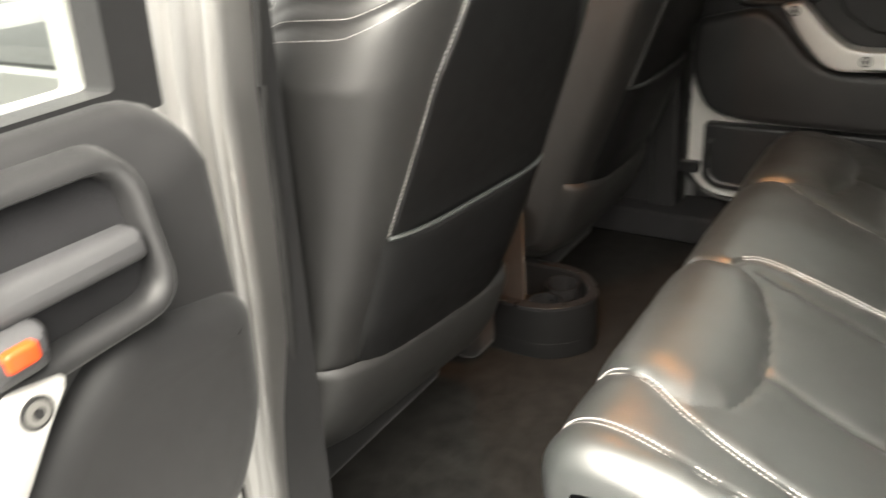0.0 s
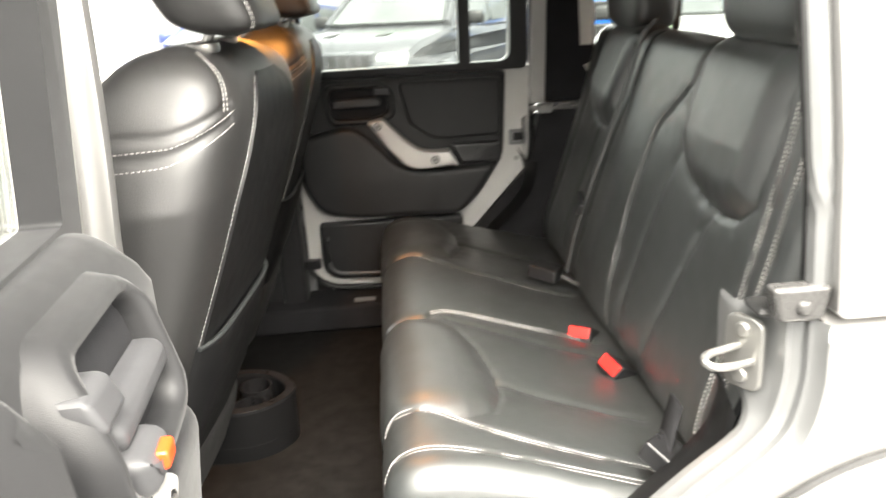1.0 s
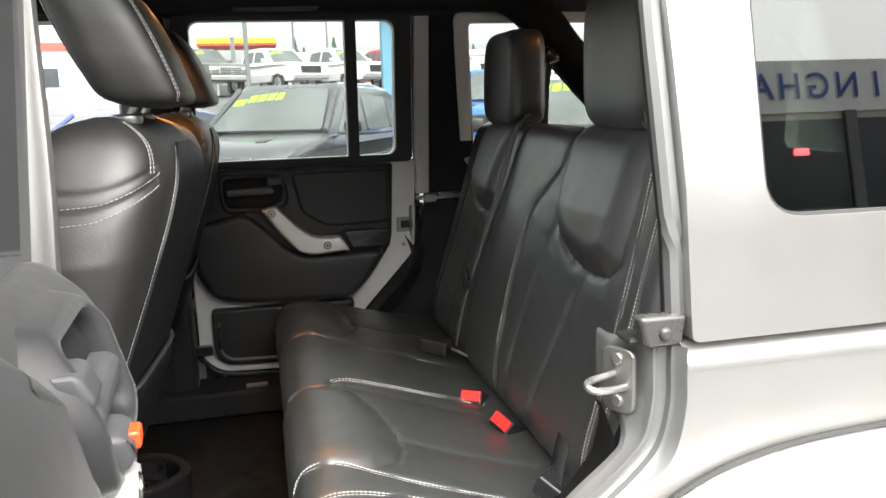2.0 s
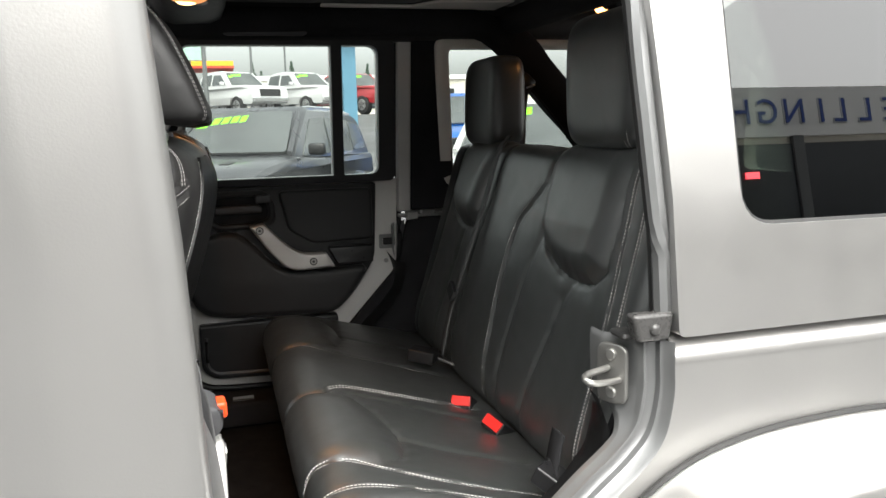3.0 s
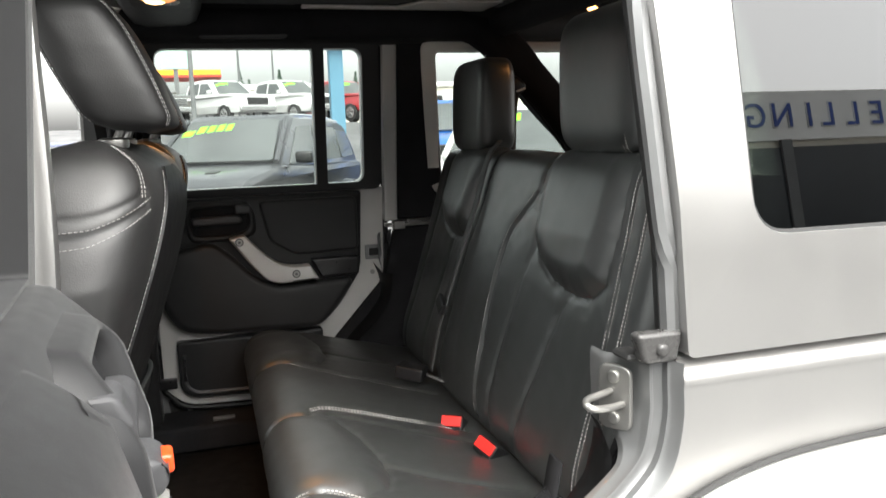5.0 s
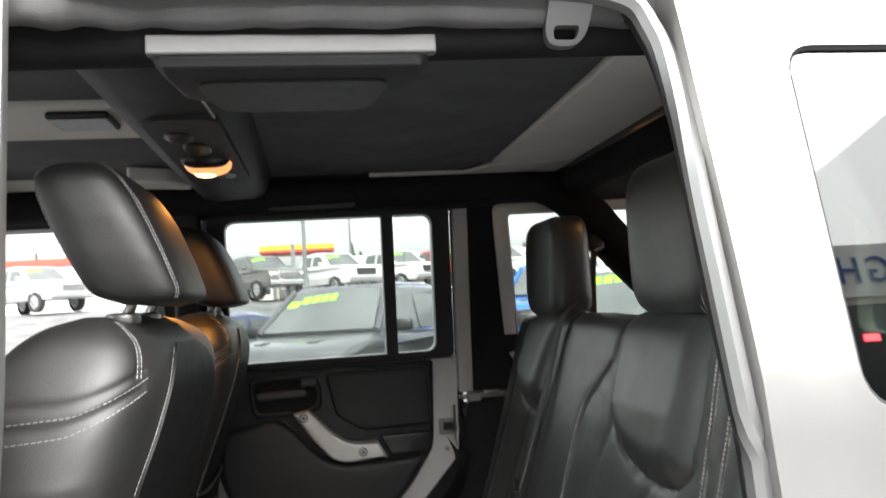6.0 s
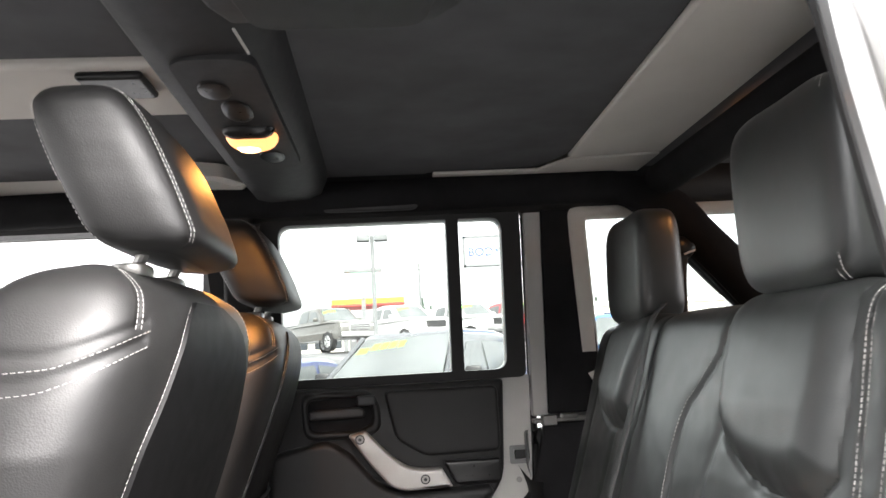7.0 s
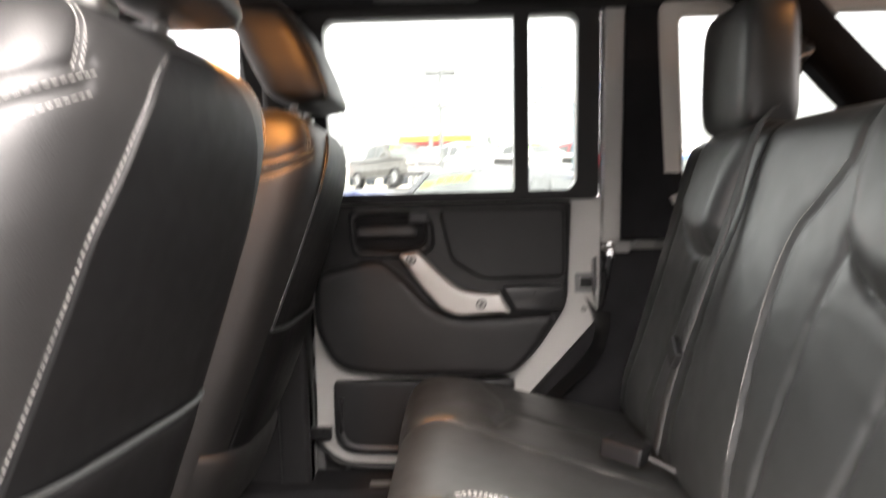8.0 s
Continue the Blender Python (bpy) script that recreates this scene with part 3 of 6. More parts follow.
# sport bar with its padded covers
bar = thing("sport_bar", "black padded sport bar under the roof", "roll bar")
for g in (1, -1):
    bm = bmesh.new()
    sweep(bm, [Vector(p) for p in smooth_line([(-1.3, g * 0.56, 1.58), (-0.9, g * 0.60, 1.595), (-0.3, g * 0.618, 1.60), (0.15, g * 0.615, 1.605), (0.27, g * 0.595, 1.585), (0.355, g * 0.565, 1.525), (0.42, g * 0.545, 1.438), (0.535, g * 0.53, 1.31), (0.9, g * 0.50, 0.95)], 6)], [*np.linspace(0.042, 0.042, 25), *np.linspace(0.046, 0.058, 6), *[0.058] * 18] if g > 0 else 0.034, 16)
    part("side_tube", bm, DEEP, bar, "black padded tube")
    bm = bmesh.new()
    sweep(bm, [Vector(p) for p in smooth_line([(0.362, g * 0.49, 1.405), (0.43, g * 0.485, 1.325), (0.52, g * 0.48, 1.21)], 5)], 0.012, 8, flat=0.3)
    part("belt_strap", bm, DEEP, bar, "black belt strap")
    bm = bmesh.new()
    sweep(bm, [Vector(p) for p in smooth_line([(0.350, g * 0.485, 1.405), (0.335, g * 0.475, 1.33), (0.325, g * 0.465, 1.22)], 5)], 0.012, 8, flat=0.3)
    part("belt_strap", bm, WEBBING, bar, "grey belt webbing")
    bm = bmesh.new()
    superpad(bm, (0.026, 0.02, 0.020), 0.5, 0.6, Matrix.Translation((0.352, g * 0.492, 1.422)) @ Euler((0, radians(40), 0)).to_matrix().to_4x4(), 20, 10)
    part("belt_hook", bm, SMOOTH, bar, "black belt guide hook")
    bm = bmesh.new()
    box(bm, -0.014, 0.014, -0.003, 0.003, -0.0025, 0.0025, Matrix.Translation((0.358, g * 0.468, 1.408)) @ Euler((0, radians(-18), 0)).to_matrix().to_4x4())
    part("hook_clip", bm, SATIN, bar, "bright metal clip", bevel=0.001)
bm = bmesh.new()
sweep(bm, [(0.335, y, 1.60) for y in np.linspace(-0.54, 0.54, 9)], 0.04, 12)
part("cross_tube", bm, DEEP, bar)

# dome console of the sound bar across the car
sound = thing("sound_bar", "charcoal overhead sound bar with dome lamp", "sound bar")
bm = bmesh.new()
prof = [(-0.665, 1.672), (-0.662, 1.62), (-0.64, 1.592), (-0.61, 1.584), (-0.52, 1.588), (-0.492, 1.60), (-0.478, 1.63), (-0.47, 1.672)]
rows = [[bm.verts.new((x, y, z - 0.006 * math.cos(y * 2.6))) for x, z in prof] for y in np.linspace(-0.56, 0.56, 33)]
for a, b in zip(rows, rows[1:]):
    for j in range(len(prof) - 1):
        bm.faces.new((a[j], b[j], b[j + 1], a[j + 1]))
part("sound_bar_body", bm, CONSOLE, sound, "charcoal moulded body", sharp=60)
bm = bmesh.new()
prism(bm, rounded([(-0.615, -0.33), (-0.505, -0.33), (-0.50, 0.22), (-0.62, 0.22)], 0.04, 5), [], 0.0, 0.012, lambda x, y, d: Vector((x, y, 1.588 - d)))
part("lamp_console", bm, CONSOLE, sound, "raised lamp console", bevel=0.008)

def dome_lamp(name, at, tilt, size, watts):
    lamp = thing(name, "lit warm dome lamp in the roof", "lamp", (0, 0, 0))
    m = Matrix.Translation(at) @ Euler(tilt).to_matrix().to_4x4()
    bm = bmesh.new()
    superpad(bm, (size * 0.85, size, 0.024), 0.8, 0.9, m, 24, 12)
    part("lens", bm, LENS if name == "dome_lamp" else REAR_LENS, lamp, "glowing amber lens")
    bm = bmesh.new()
    superpad(bm, (size * 0.45, size * 0.45, 0.012), 0.8, 0.9, m @ Matrix.Translation((-size * 0.1, size * 0.1, -0.015)), 18, 8)
    part("bulb", bm, FILAMENT, lamp, "bright bulb behind the lens")
    bm = bmesh.new()
    superpad(bm, (size * 0.86, size * 0.4, 0.020), 0.7, 0.8, m @ Matrix.Translation((0, -size * 0.78, 0.002)), 20, 10)
    part("hood", bm, SMOOTH, lamp, "black lamp hood")
    bm = bmesh.new()
    prism(bm, rounded([(-size * 0.75, -size * 1.12), (size * 0.75, -size * 1.12), (size * 0.75, size * 1.12), (-size * 0.75, size * 1.12)], size * 0.5, 5), [], 0.0, 0.014, lambda x, y, d: m @ Vector((x, y, d)))
    part("bezel", bm, SMOOTH, lamp, bevel=0.004)
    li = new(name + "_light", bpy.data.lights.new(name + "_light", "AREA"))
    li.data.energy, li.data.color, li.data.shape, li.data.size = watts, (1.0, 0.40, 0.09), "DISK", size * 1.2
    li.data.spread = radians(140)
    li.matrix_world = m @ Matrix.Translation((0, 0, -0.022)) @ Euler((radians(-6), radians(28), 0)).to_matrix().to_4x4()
    return lamp


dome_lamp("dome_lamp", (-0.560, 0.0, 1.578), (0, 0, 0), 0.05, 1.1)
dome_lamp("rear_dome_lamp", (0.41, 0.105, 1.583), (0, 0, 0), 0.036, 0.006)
for (x, y, r) in ((-0.56, -0.13, 0.05), (-0.575, -0.22, 0.035), (-0.545, 0.125, 0.04)):
    switches = thing("lamp_switch", "black oval switch on the overhead sound bar", "switch", group="overhead switches")
    bm = bmesh.new()
    superpad(bm, (0.022, r, 0.0035), 0.7, 0.9, Matrix.Translation((x, y, 1.5755)), 20, 8)
    part("switch_button", bm, SMOOTH, switches)

for g in (-1,):
    pod = thing("speaker_pod", "charcoal speaker pod under the roof rail", "speaker", group="speaker pods")
    y_out, z0 = (0.645, 1.552) if g < 0 else (0.60, 1.562)
    bm = bmesh.new()
    rows = []
    for y, lo, inset in ((y_out, z0 + 0.012, 0.006), (y_out - 0.008, z0 + 0.002, 0.002), (y_out - 0.04, z0, 0.0), (0.50, z0 + 0.008, 0.01), (0.44, z0 + 0.02, 0.03), (0.40, z0 + 0.045, 0.06), (0.385, 1.66, 0.08)):
        x0, x1 = -0.545 + inset * 0.5, -0.232 - inset
        rows.append([bm.verts.new((x, g * y, z)) for x, z in ((x0, 1.66), (x0 + 0.004, lo + 0.02), (x0 + 0.02, lo), (x1 - 0.02, lo), (x1 - 0.004, lo + 0.02), (x1, 1.66))])
    for a, b in zip(rows, rows[1:]):
        for k in range(5):
            bm.faces.new((a[k], a[k + 1], b[k + 1], b[k]))
    bm.faces.new(rows[0])
    part("pod_body", bm, CONSOLE, pod, bevel=0.004)
    bm = bmesh.new()
    box(bm, -0.538, -0.236, g * (y_out - 0.012), g * (y_out + 0.004), z0 + 0.014, z0 + 0.035)
    part("trim_strip", bm, POD_GREY, pod, "pale grey trim strip", bevel=0.003)
    bm = bmesh.new()
    prism(bm, rounded([(-0.50, 0.60), (-0.28, 0.60), (-0.30, 0.47), (-0.48, 0.47)], 0.03, 5), [], z0 - 0.003, z0 + 0.02, lambda x, y, d: Vector((x, g * y, d)))
    part("speaker_grille", bm, PLASTIC, pod, "black speaker grille", bevel=0.003)
bm = bmesh.new()
sweep(bm, [(-0.528, -0.44, 1.600), (-0.517, -0.395, 1.588), (-0.506, -0.35, 1.574)], 0.0022, 6)
part("edge_bead", bm, SATIN, sound, "pale edge bead")
far_pod = thing("speaker_pod", "charcoal speaker panel on the passenger-side roof rail", "speaker", group="speaker pods")
bm = bmesh.new()
dome(bm, rounded([(-0.515, 1.61), (-0.235, 1.61), (-0.262, 1.56), (-0.495, 1.56)], 0.02, 5), 0.0, 0.014, 0.008, lambda x, z, d: Vector((x, 0.602 - d, z)))
part("pod_body", bm, PLASTIC_LT, far_pod)
# belt guide on the padded rail
guide = thing("belt_guide", "pale grey belt guide on the padded roof rail", "belt guide")
bm = bmesh.new()
ol = rounded([(-0.118, 1.64), (-0.068, 1.64), (-0.068, 1.57), (-0.118, 1.57)], [0.01, 0.01, 0.022, 0.022], 5)
prism(bm, ol, [rounded([(-0.108, 1.588), (-0.078, 1.588), (-0.080, 1.576), (-0.106, 1.576)], 0.005, 3)], 0.0, 0.012, lambda x, z, d: Vector((x, -0.650 + d - (z - 1.57) * 0.95, z)))
part("guide_loop", bm, SILVER_DARK, guide, bevel=0.003)

# front of the car beyond the front seats: roof panels, header, pillars, front door wall, dashboard
bm = bmesh.new()
box(bm, -1.45, -0.665, -0.145, 0.09, 1.645, 1.672)
tbar = part("roof_centre_bar", bm, SHELL, car, "grey centre bar of the front roof panels", bevel=0.01)
bm = bmesh.new()
box(bm, -0.80, -0.70, -0.13, -0.035, 1.632, 1.646)
latch = part("roof_latch", bm, SMOOTH, tbar, "black roof latch", bevel=0.01)
for y0, y1 in ((-0.57, -0.15), (0.095, 0.565)):
    bm = bmesh.new()
    box(bm, -1.42, -0.67, y0, y1, 1.655, 1.671)
    part("front_headliner", bm, HEADLINER, car, "black felt roof panel", bevel=0.008)
for g in (1, -1):
    bm = bmesh.new()
    box(bm, -1.45, -0.67, g * 0.575, g * 0.70, 1.61, 1.672)
    part("roof_edge_trim", bm, SHELL, car, bevel=0.01)
bm = bmesh.new()
prism(bm, rounded([(-0.80, 0.44), (-0.79, 0.40), (-0.70, 0.44), (-0.66, 0.52), (-0.69, 0.54), (-0.72, 0.48)], 0.012, 3), [], 0.0, 0.03, lambda x, y, d: Vector((x, y, 1.62 + d)))
part("bar_bracket", bm, SHELL, car, "grey bar bracket")
bm = bmesh.new()
box(bm, -1.60, -1.42, -0.68, 0.68, 1.54, 1.672)
part("windscreen_header", bm, SHELL, car, bevel=0.02)
front_wall = side(0.76, 0.13)
bm = bmesh.new()
prism(bm, [(-1.9, 0.44), (-0.665, 0.44), (-0.665, 1.60), (-1.45, 1.60), (-1.9, 1.16)], [rounded([(-1.72, 1.17), (-0.80, 1.17), (-0.78, 1.54), (-1.42, 1.54)], 0.04)], 0.02, 0.09, front_wall)
part("front_door", bm, PLASTIC, car, "black trim of the closed front door")
bm = bmesh.new()
prism(bm, [(-0.76, 0.43), (-0.648, 0.43), (-0.648, 1.6), (-0.76, 1.6)], [], 0.002, 0.02, FAR)
part("centre_pillar_jamb", bm, SILVER_DARK, car, "silver jamb behind the door hinges", bevel=0.003)
bm = bmesh.new()
prism(bm, [(-0.735, 0.46), (-0.665, 0.46), (-0.665, 1.6), (-0.735, 1.6)], [], 0.05, 0.12, FAR)
part("centre_pillar", bm, PLASTIC, car, "black centre pillar trim", bevel=0.015)
# near centre pillar: pale painted jamb, leaning, with a dark inner edge
near_wall = side(-0.765, 0.13)
bm = bmesh.new()
pill = smooth_line([(-0.648, 1.62), (-0.645, 1.4), (-0.643, 1.2), (-0.657, 0.95), (-0.682, 0.75), (-0.70, 0.55)], 5)
sec = [(-0.13, 0.02), (-0.125, 0.002), (-0.09, -0.002), (-0.085, 0.006), (-0.075, 0.006), (-0.055, -0.004), (-0.05, 0.008), (-0.034, 0.012), (-0.028, 0.003), (-0.012, -0.002), (-0.003, 0.0), (0.0, 0.008), (-0.006, 0.022), (-0.02, 0.045), (-0.034, 0.075)]
rows = [[bm.verts.new(near_wall(x + o, z, d)) for o, d in sec] for x, z in pill]
for a, b in zip(rows, rows[1:]):
    for j in range(len(sec) - 1):
        bm.faces.new((a[j], b[j], b[j + 1], a[j + 1]))
part("centre_pillar_jamb", bm, SILVER, car, "silver centre pillar jamb", sharp=50)
bm = bmesh.new()
sweep(bm, [near_wall(x - 0.036, z, 0.078) for x, z in pill], 0.008, 8)
part("door_seal", bm, RUBBER, car, "black rubber door seal")
bm = bmesh.new()
prism(bm, [(-0.79, 0.46), (-0.742, 0.46), (-0.71, 0.95), (-0.70, 1.62), (-0.76, 1.62)], [], 0.075, 0.092, near_wall)
part("centre_pillar", bm, PLASTIC, car, "black centre pillar trim", bevel=0.012)
# near front door, closed, seen past the front seat
bm = bmesh.new()
prism(bm, [(-1.9, 0.44), (-0.70, 0.44), (-0.70, 1.60), (-1.45, 1.60), (-1.9, 1.16)], [rounded([(-1.72, 1.17), (-0.80, 1.17), (-0.78, 1.54), (-1.42, 1.54)], 0.04)], 0.02, 0.09, near_wall)
part("front_door", bm, PLASTIC, car, "black trim of the closed front door")
for wall in (side(-0.775, 0.13), side(0.775, 0.13)):
    bm = bmesh.new()
    prism(bm, [(-1.9, 0.46), (-0.79, 0.46), (-0.765, 0.8), (-0.765, 1.58), (-1.45, 1.58), (-1.9, 1.16)], [rounded([(-1.72, 1.17), (-0.82, 1.17), (-0.80, 1.54), (-1.42, 1.54)], 0.04)], 0.0, 0.018, wall)
    part("front_door_skin", bm, SILVER, car, "silver front door skin", bevel=0.004)
for g in (1, -1):
    bm = bmesh.new()
    prism(bm, [(-1.86, 1.14), (-1.80, 1.14), (-1.46, 1.60), (-1.52, 1.60)], [], 0.02, 0.10, side(g * 0.77, 0.13))
    part("windscreen_pillar", bm, SILVER, car, bevel=0.01)
bm = bmesh.new()
box(bm, -3.05, -1.80, -0.70, 0.70, 0.55, 1.10)
for v_ in bm.verts:
    if v_.co.x < -2:
        v_.co.y *= 0.86
        v_.co.z -= 0.06 * (v_.co.z > 1)
part("bonnet", bm, SILVER, car, "silver bonnet", bevel=0.04)
for g in (1, -1):
    bm = bmesh.new()
    prism(bm, rounded([(-3.0, 0.50), (-3.02, 0.80), (-2.9, 0.90), (-2.2, 0.90), (-2.05, 0.80), (-1.95, 0.50), (-2.08, 0.50), (-2.2, 0.72), (-2.4, 0.80), (-2.65, 0.80), (-2.82, 0.70), (-2.9, 0.50)], 0.03, 3), [], -0.12, 0.16, side(g * 0.76))
    part("front_wing", bm, SILVER, car, "silver front wing", bevel=0.015)
    bm = bmesh.new()
    bmesh.ops.create_cone(bm, cap_ends=True, segments=40, radius1=0.385, radius2=0.385, depth=0.22, matrix=Matrix.Translation((-2.52, g * 0.80, 0.235)) @ Euler((math.pi / 2, 0, 0)).to_matrix().to_4x4())
    part("wheel", bm, RUBBER, car, "black tyre", bevel=0.03)
dash = thing("dashboard", "black moulded plastic dashboard under the windscreen", "dashboard")
bm = bmesh.new()
prof = [(-1.75, 0.6), (-1.45, 0.62), (-1.36, 0.8), (-1.38, 1.0), (-1.45, 1.1), (-1.75, 1.12)]
rows = [[bm.verts.new((x, y, z)) for x, z in prof] for y in (-0.66, 0.66)]
for j in range(len(prof)):
    k = (j + 1) % len(prof)
    bm.faces.new((rows[0][j], rows[0][k], rows[1][k], rows[1][j]))
bm.faces.new(rows[0]), bm.faces.new(rows[1][::-1])
part("dash_body", bm, PLASTIC, dash, bevel=0.03)


# ---- rear doors ----
def rear_door(name, label, place, deep):
    """A rear door: painted shell, padded trim, handle, pocket, framed windows. place puts (u, z, depth inwards) in space, u from the hinge."""
    d = thing(name, label, "door")
    X = lambda pts: [(x + 0.66, z) for x, z in pts]
    padded = deep > 0.02
    swell = lambda z: float(np.interp(z, [0.55, 0.75, 0.9, 0.98, 1.04, 1.08, 1.115, 1.14, 1.165], [0.012, 0.028, 0.043, 0.052, 0.056, 0.052, 0.037, 0.018, 0.012])) if padded else deep
    f = lambda u, z, w: place(u, z, w + (swell(z) if w > 0.06 and z < (1.166 if padded else 1.1395) else 0.0))
    top, crown = (1.158, 0.013) if padded else (1.138, 0.0)
    bm = bmesh.new()
    prism(bm, X(rounded([(-0.655, 1.145), (-0.655, 0.60), (-0.60, 0.545), (-0.33, 0.535), (-0.148, 0.712), (-0.005, 0.868), (0.004, 1.145)], [0.005, 0.03, 0.05, 0.05, 0.02, 0.04, 0.005], 5)), [], 0.0, 0.05, f)
    part("shell", bm, SILVER_PALE, d, "silver painted door shell", bevel=0.006)
    bm = bmesh.new()
    dome(bm, X(rounded([(-0.642, top), (-0.648, 0.86), (-0.60, 0.768), (-0.5, 0.752), (-0.21, 0.745), (-0.15, 0.80), (-0.08, 0.905), (-0.068, top)], [0.055, 0.04, 0.04, 0.04, 0.03, 0.04, 0.03, 0.01], 5)), 0.05, 0.086 if padded else 0.078, 0.02 if padded else 0.012, f)
    part("trim_panel", bm, PLASTIC, d, "black door trim panel")
    bm = bmesh.new()
    dome(bm, X(rounded([(-0.642, 0.99), (-0.645, 0.865), (-0.60, 0.775), (-0.5, 0.758), (-0.21, 0.751), (-0.158, 0.803), (-0.108, 0.872), (-0.118, 0.892), (-0.205, 0.888), (-0.33, 0.884), (-0.385, 0.91), (-0.45, 0.985), (-0.5, 1.02)], [0.03, 0.04, 0.04, 0.04, 0.03, 0.03, 0.008, 0.008, 0.02, 0.04, 0.03, 0.03, 0.03], 5)), 0.07, 0.098 if padded else 0.104, 0.034 if padded else 0.020, f, 6)
    part("armrest_pad", bm, PLASTIC, d, "black padded lower trim")
    bm = bmesh.new()
    dome(bm, X(rounded([(-0.375, 1.154), (-0.072, 1.154), (-0.085, 0.968), (-0.25, 0.985), (-0.355, 1.03)], 0.03, 5)) if padded else X(rounded([(-0.365, 1.125), (-0.085, 1.125), (-0.085, 0.968), (-0.27, 0.965), (-0.34, 1.01)], 0.02, 4)), 0.07, 0.102 if padded else 0.09, 0.04 if padded else 0.01, f, 7)
    part("upper_pad", bm, PLASTIC, d)
    bm = bmesh.new()
    dome(bm, X(rounded([(-0.228, 0.952), (-0.09, 0.952), (-0.09, 0.898), (-0.2, 0.898)], 0.008, 3)), 0.07, 0.104, 0.006, f)
    part("switch_panel", bm, SMOOTH, d, "black window switch panel")
    # release handle: raised rim, recess and lever
    rim = X(rounded([(-0.565, 1.128 + crown), (-0.405, 1.13 + crown), (-0.378, 1.10), (-0.375, 1.035), (-0.42, 1.02), (-0.555, 1.02)], 0.028, 5))
    hole = X(rounded([(-0.55, 1.112 + crown), (-0.415, 1.114 + crown), (-0.395, 1.092), (-0.393, 1.05), (-0.43, 1.037), (-0.543, 1.037)], 0.022, 5))
    rise = 0.104 if padded else 0.094
    bm = bmesh.new()
    rings = []
    for (u0, z0), (u1, z1) in zip(rim, hole):
        um, zm = (u0 + u1) / 2, (z0 + z1) / 2
        rings.append([bm.verts.new(f(um + (u1 - um) * k, zm + (z1 - zm) * k, w)) for k, w in ((-1.5, 0.068), (-1.25, 0.084), (-0.7, rise - 0.003), (-0.1, rise), (0.6, rise - 0.003), (1.0, rise - 0.012), (1.05, 0.074))])
    for k in range(len(rings)):
        a, b = rings[k], rings[(k + 1) % len(rings)]
        for q in range(6):
            bm.faces.new((a[q], b[q], b[q + 1], a[q + 1]))
    bezel = part("handle_bezel", bm, PLASTIC, d, "black rounded handle surround", sharp=70)
    bm = bmesh.new()
    prism(bm, hole, [], 0.072, 0.080, f)
    part("handle_recess", bm, DEEP, bezel)
    bm = bmesh.new()
    dome(bm, X(rounded([(-0.545, 1.088), (-0.425, 1.092), (-0.41, 1.082), (-0.412, 1.066), (-0.545, 1.064)], 0.008, 4)), 0.080, 0.098, 0.008, f)
    part("release_lever", bm, PLASTIC_LT, bezel, "door release lever")
    bm = bmesh.new()
    dome(bm, X(rounded([(-0.43, 1.118), (-0.385, 1.118), (-0.385, 1.094), (-0.43, 1.094)], 0.006, 3)), 0.09, 0.106, 0.006, f)
    lock = part("lock_slide", bm, PLASTIC_LT, bezel, "grey lock slide")
    # pull handle with two bolts
    face = 0.112 if padded else 0.132
    bm = bmesh.new()
    dome(bm, X(rounded([(-0.452, 1.028), (-0.411, 1.036), (-0.356, 0.976), (-0.317, 0.946), (-0.284, 0.939), (-0.234, 0.939), (-0.21, 0.897), (-0.323, 0.893), (-0.356, 0.905), (-0.402, 0.957)], [0.006, 0.006, 0.02, 0.02, 0.02, 0.004, 0.004, 0.03, 0.03, 0.02], 4)), 0.085, face, 0.007, f)
    grip = part("pull_handle", bm, SATIN, d, "satin silver pull handle")
    for bx, bz in ((-0.424, 1.018), (-0.275, 0.918)):
        for r, h, mat, nm in ((0.0115, face + 0.0006, SMOOTH, "bolt_seat"), (0.0085, face + 0.0018, STEEL, "bolt"), (0.0038, face + 0.0026, SMOOTH, "bolt_socket")):
            bm = bmesh.new()
            prism(bm, [(bx + 0.66 + r * math.cos(a), bz + r * math.sin(a)) for a in (j * math.pi / 8 for j in range(16))], [], face - 0.004, h, f)
            part(nm, bm, mat, grip)
    # map pocket
    bm = bmesh.new()
    dome(bm, X(rounded([(-0.612, 0.738), (-0.612, 0.60), (-0.58, 0.572), (-0.33, 0.562), (-0.24, 0.65), (-0.2, 0.70), (-0.2, 0.738)], [0.01, 0.03, 0.03, 0.04, 0.03, 0.02, 0.01], 5)), 0.05, 0.066, 0.008, f)
    part("map_pocket", bm, PLASTIC, d, "black map pocket")
    bm = bmesh.new()
    sweep(bm, [f(u, z, 0.068) for u, z in X(rounded([(-0.595, 0.715), (-0.595, 0.61), (-0.57, 0.588), (-0.34, 0.58), (-0.26, 0.655), (-0.235, 0.70)], 0.025, 4))[3:-3]], 0.006, 6)
    part("pocket_rim", bm, PLASTIC_LT, d)
    # windows
    frame_out = X(rounded([(-0.655, 1.14), (-0.655, 1.575), (0.0, 1.575), (0.0, 1.14)], [0.004, 0.05, 0.03, 0.02], 5))
    panes = [X(rounded([(-0.607, 1.162), (-0.607, 1.54), (-0.191, 1.54), (-0.191, 1.162)], [0.006, 0.03, 0.004, 0.004], 5)), X(rounded([(-0.16, 1.162), (-0.16, 1.54), (-0.052, 1.54), (-0.052, 1.162)], [0.004, 0.004, 0.03, 0.03], 5))]
    bm = bmesh.new()
    prism(bm, frame_out, panes, 0.012, 0.04, f)
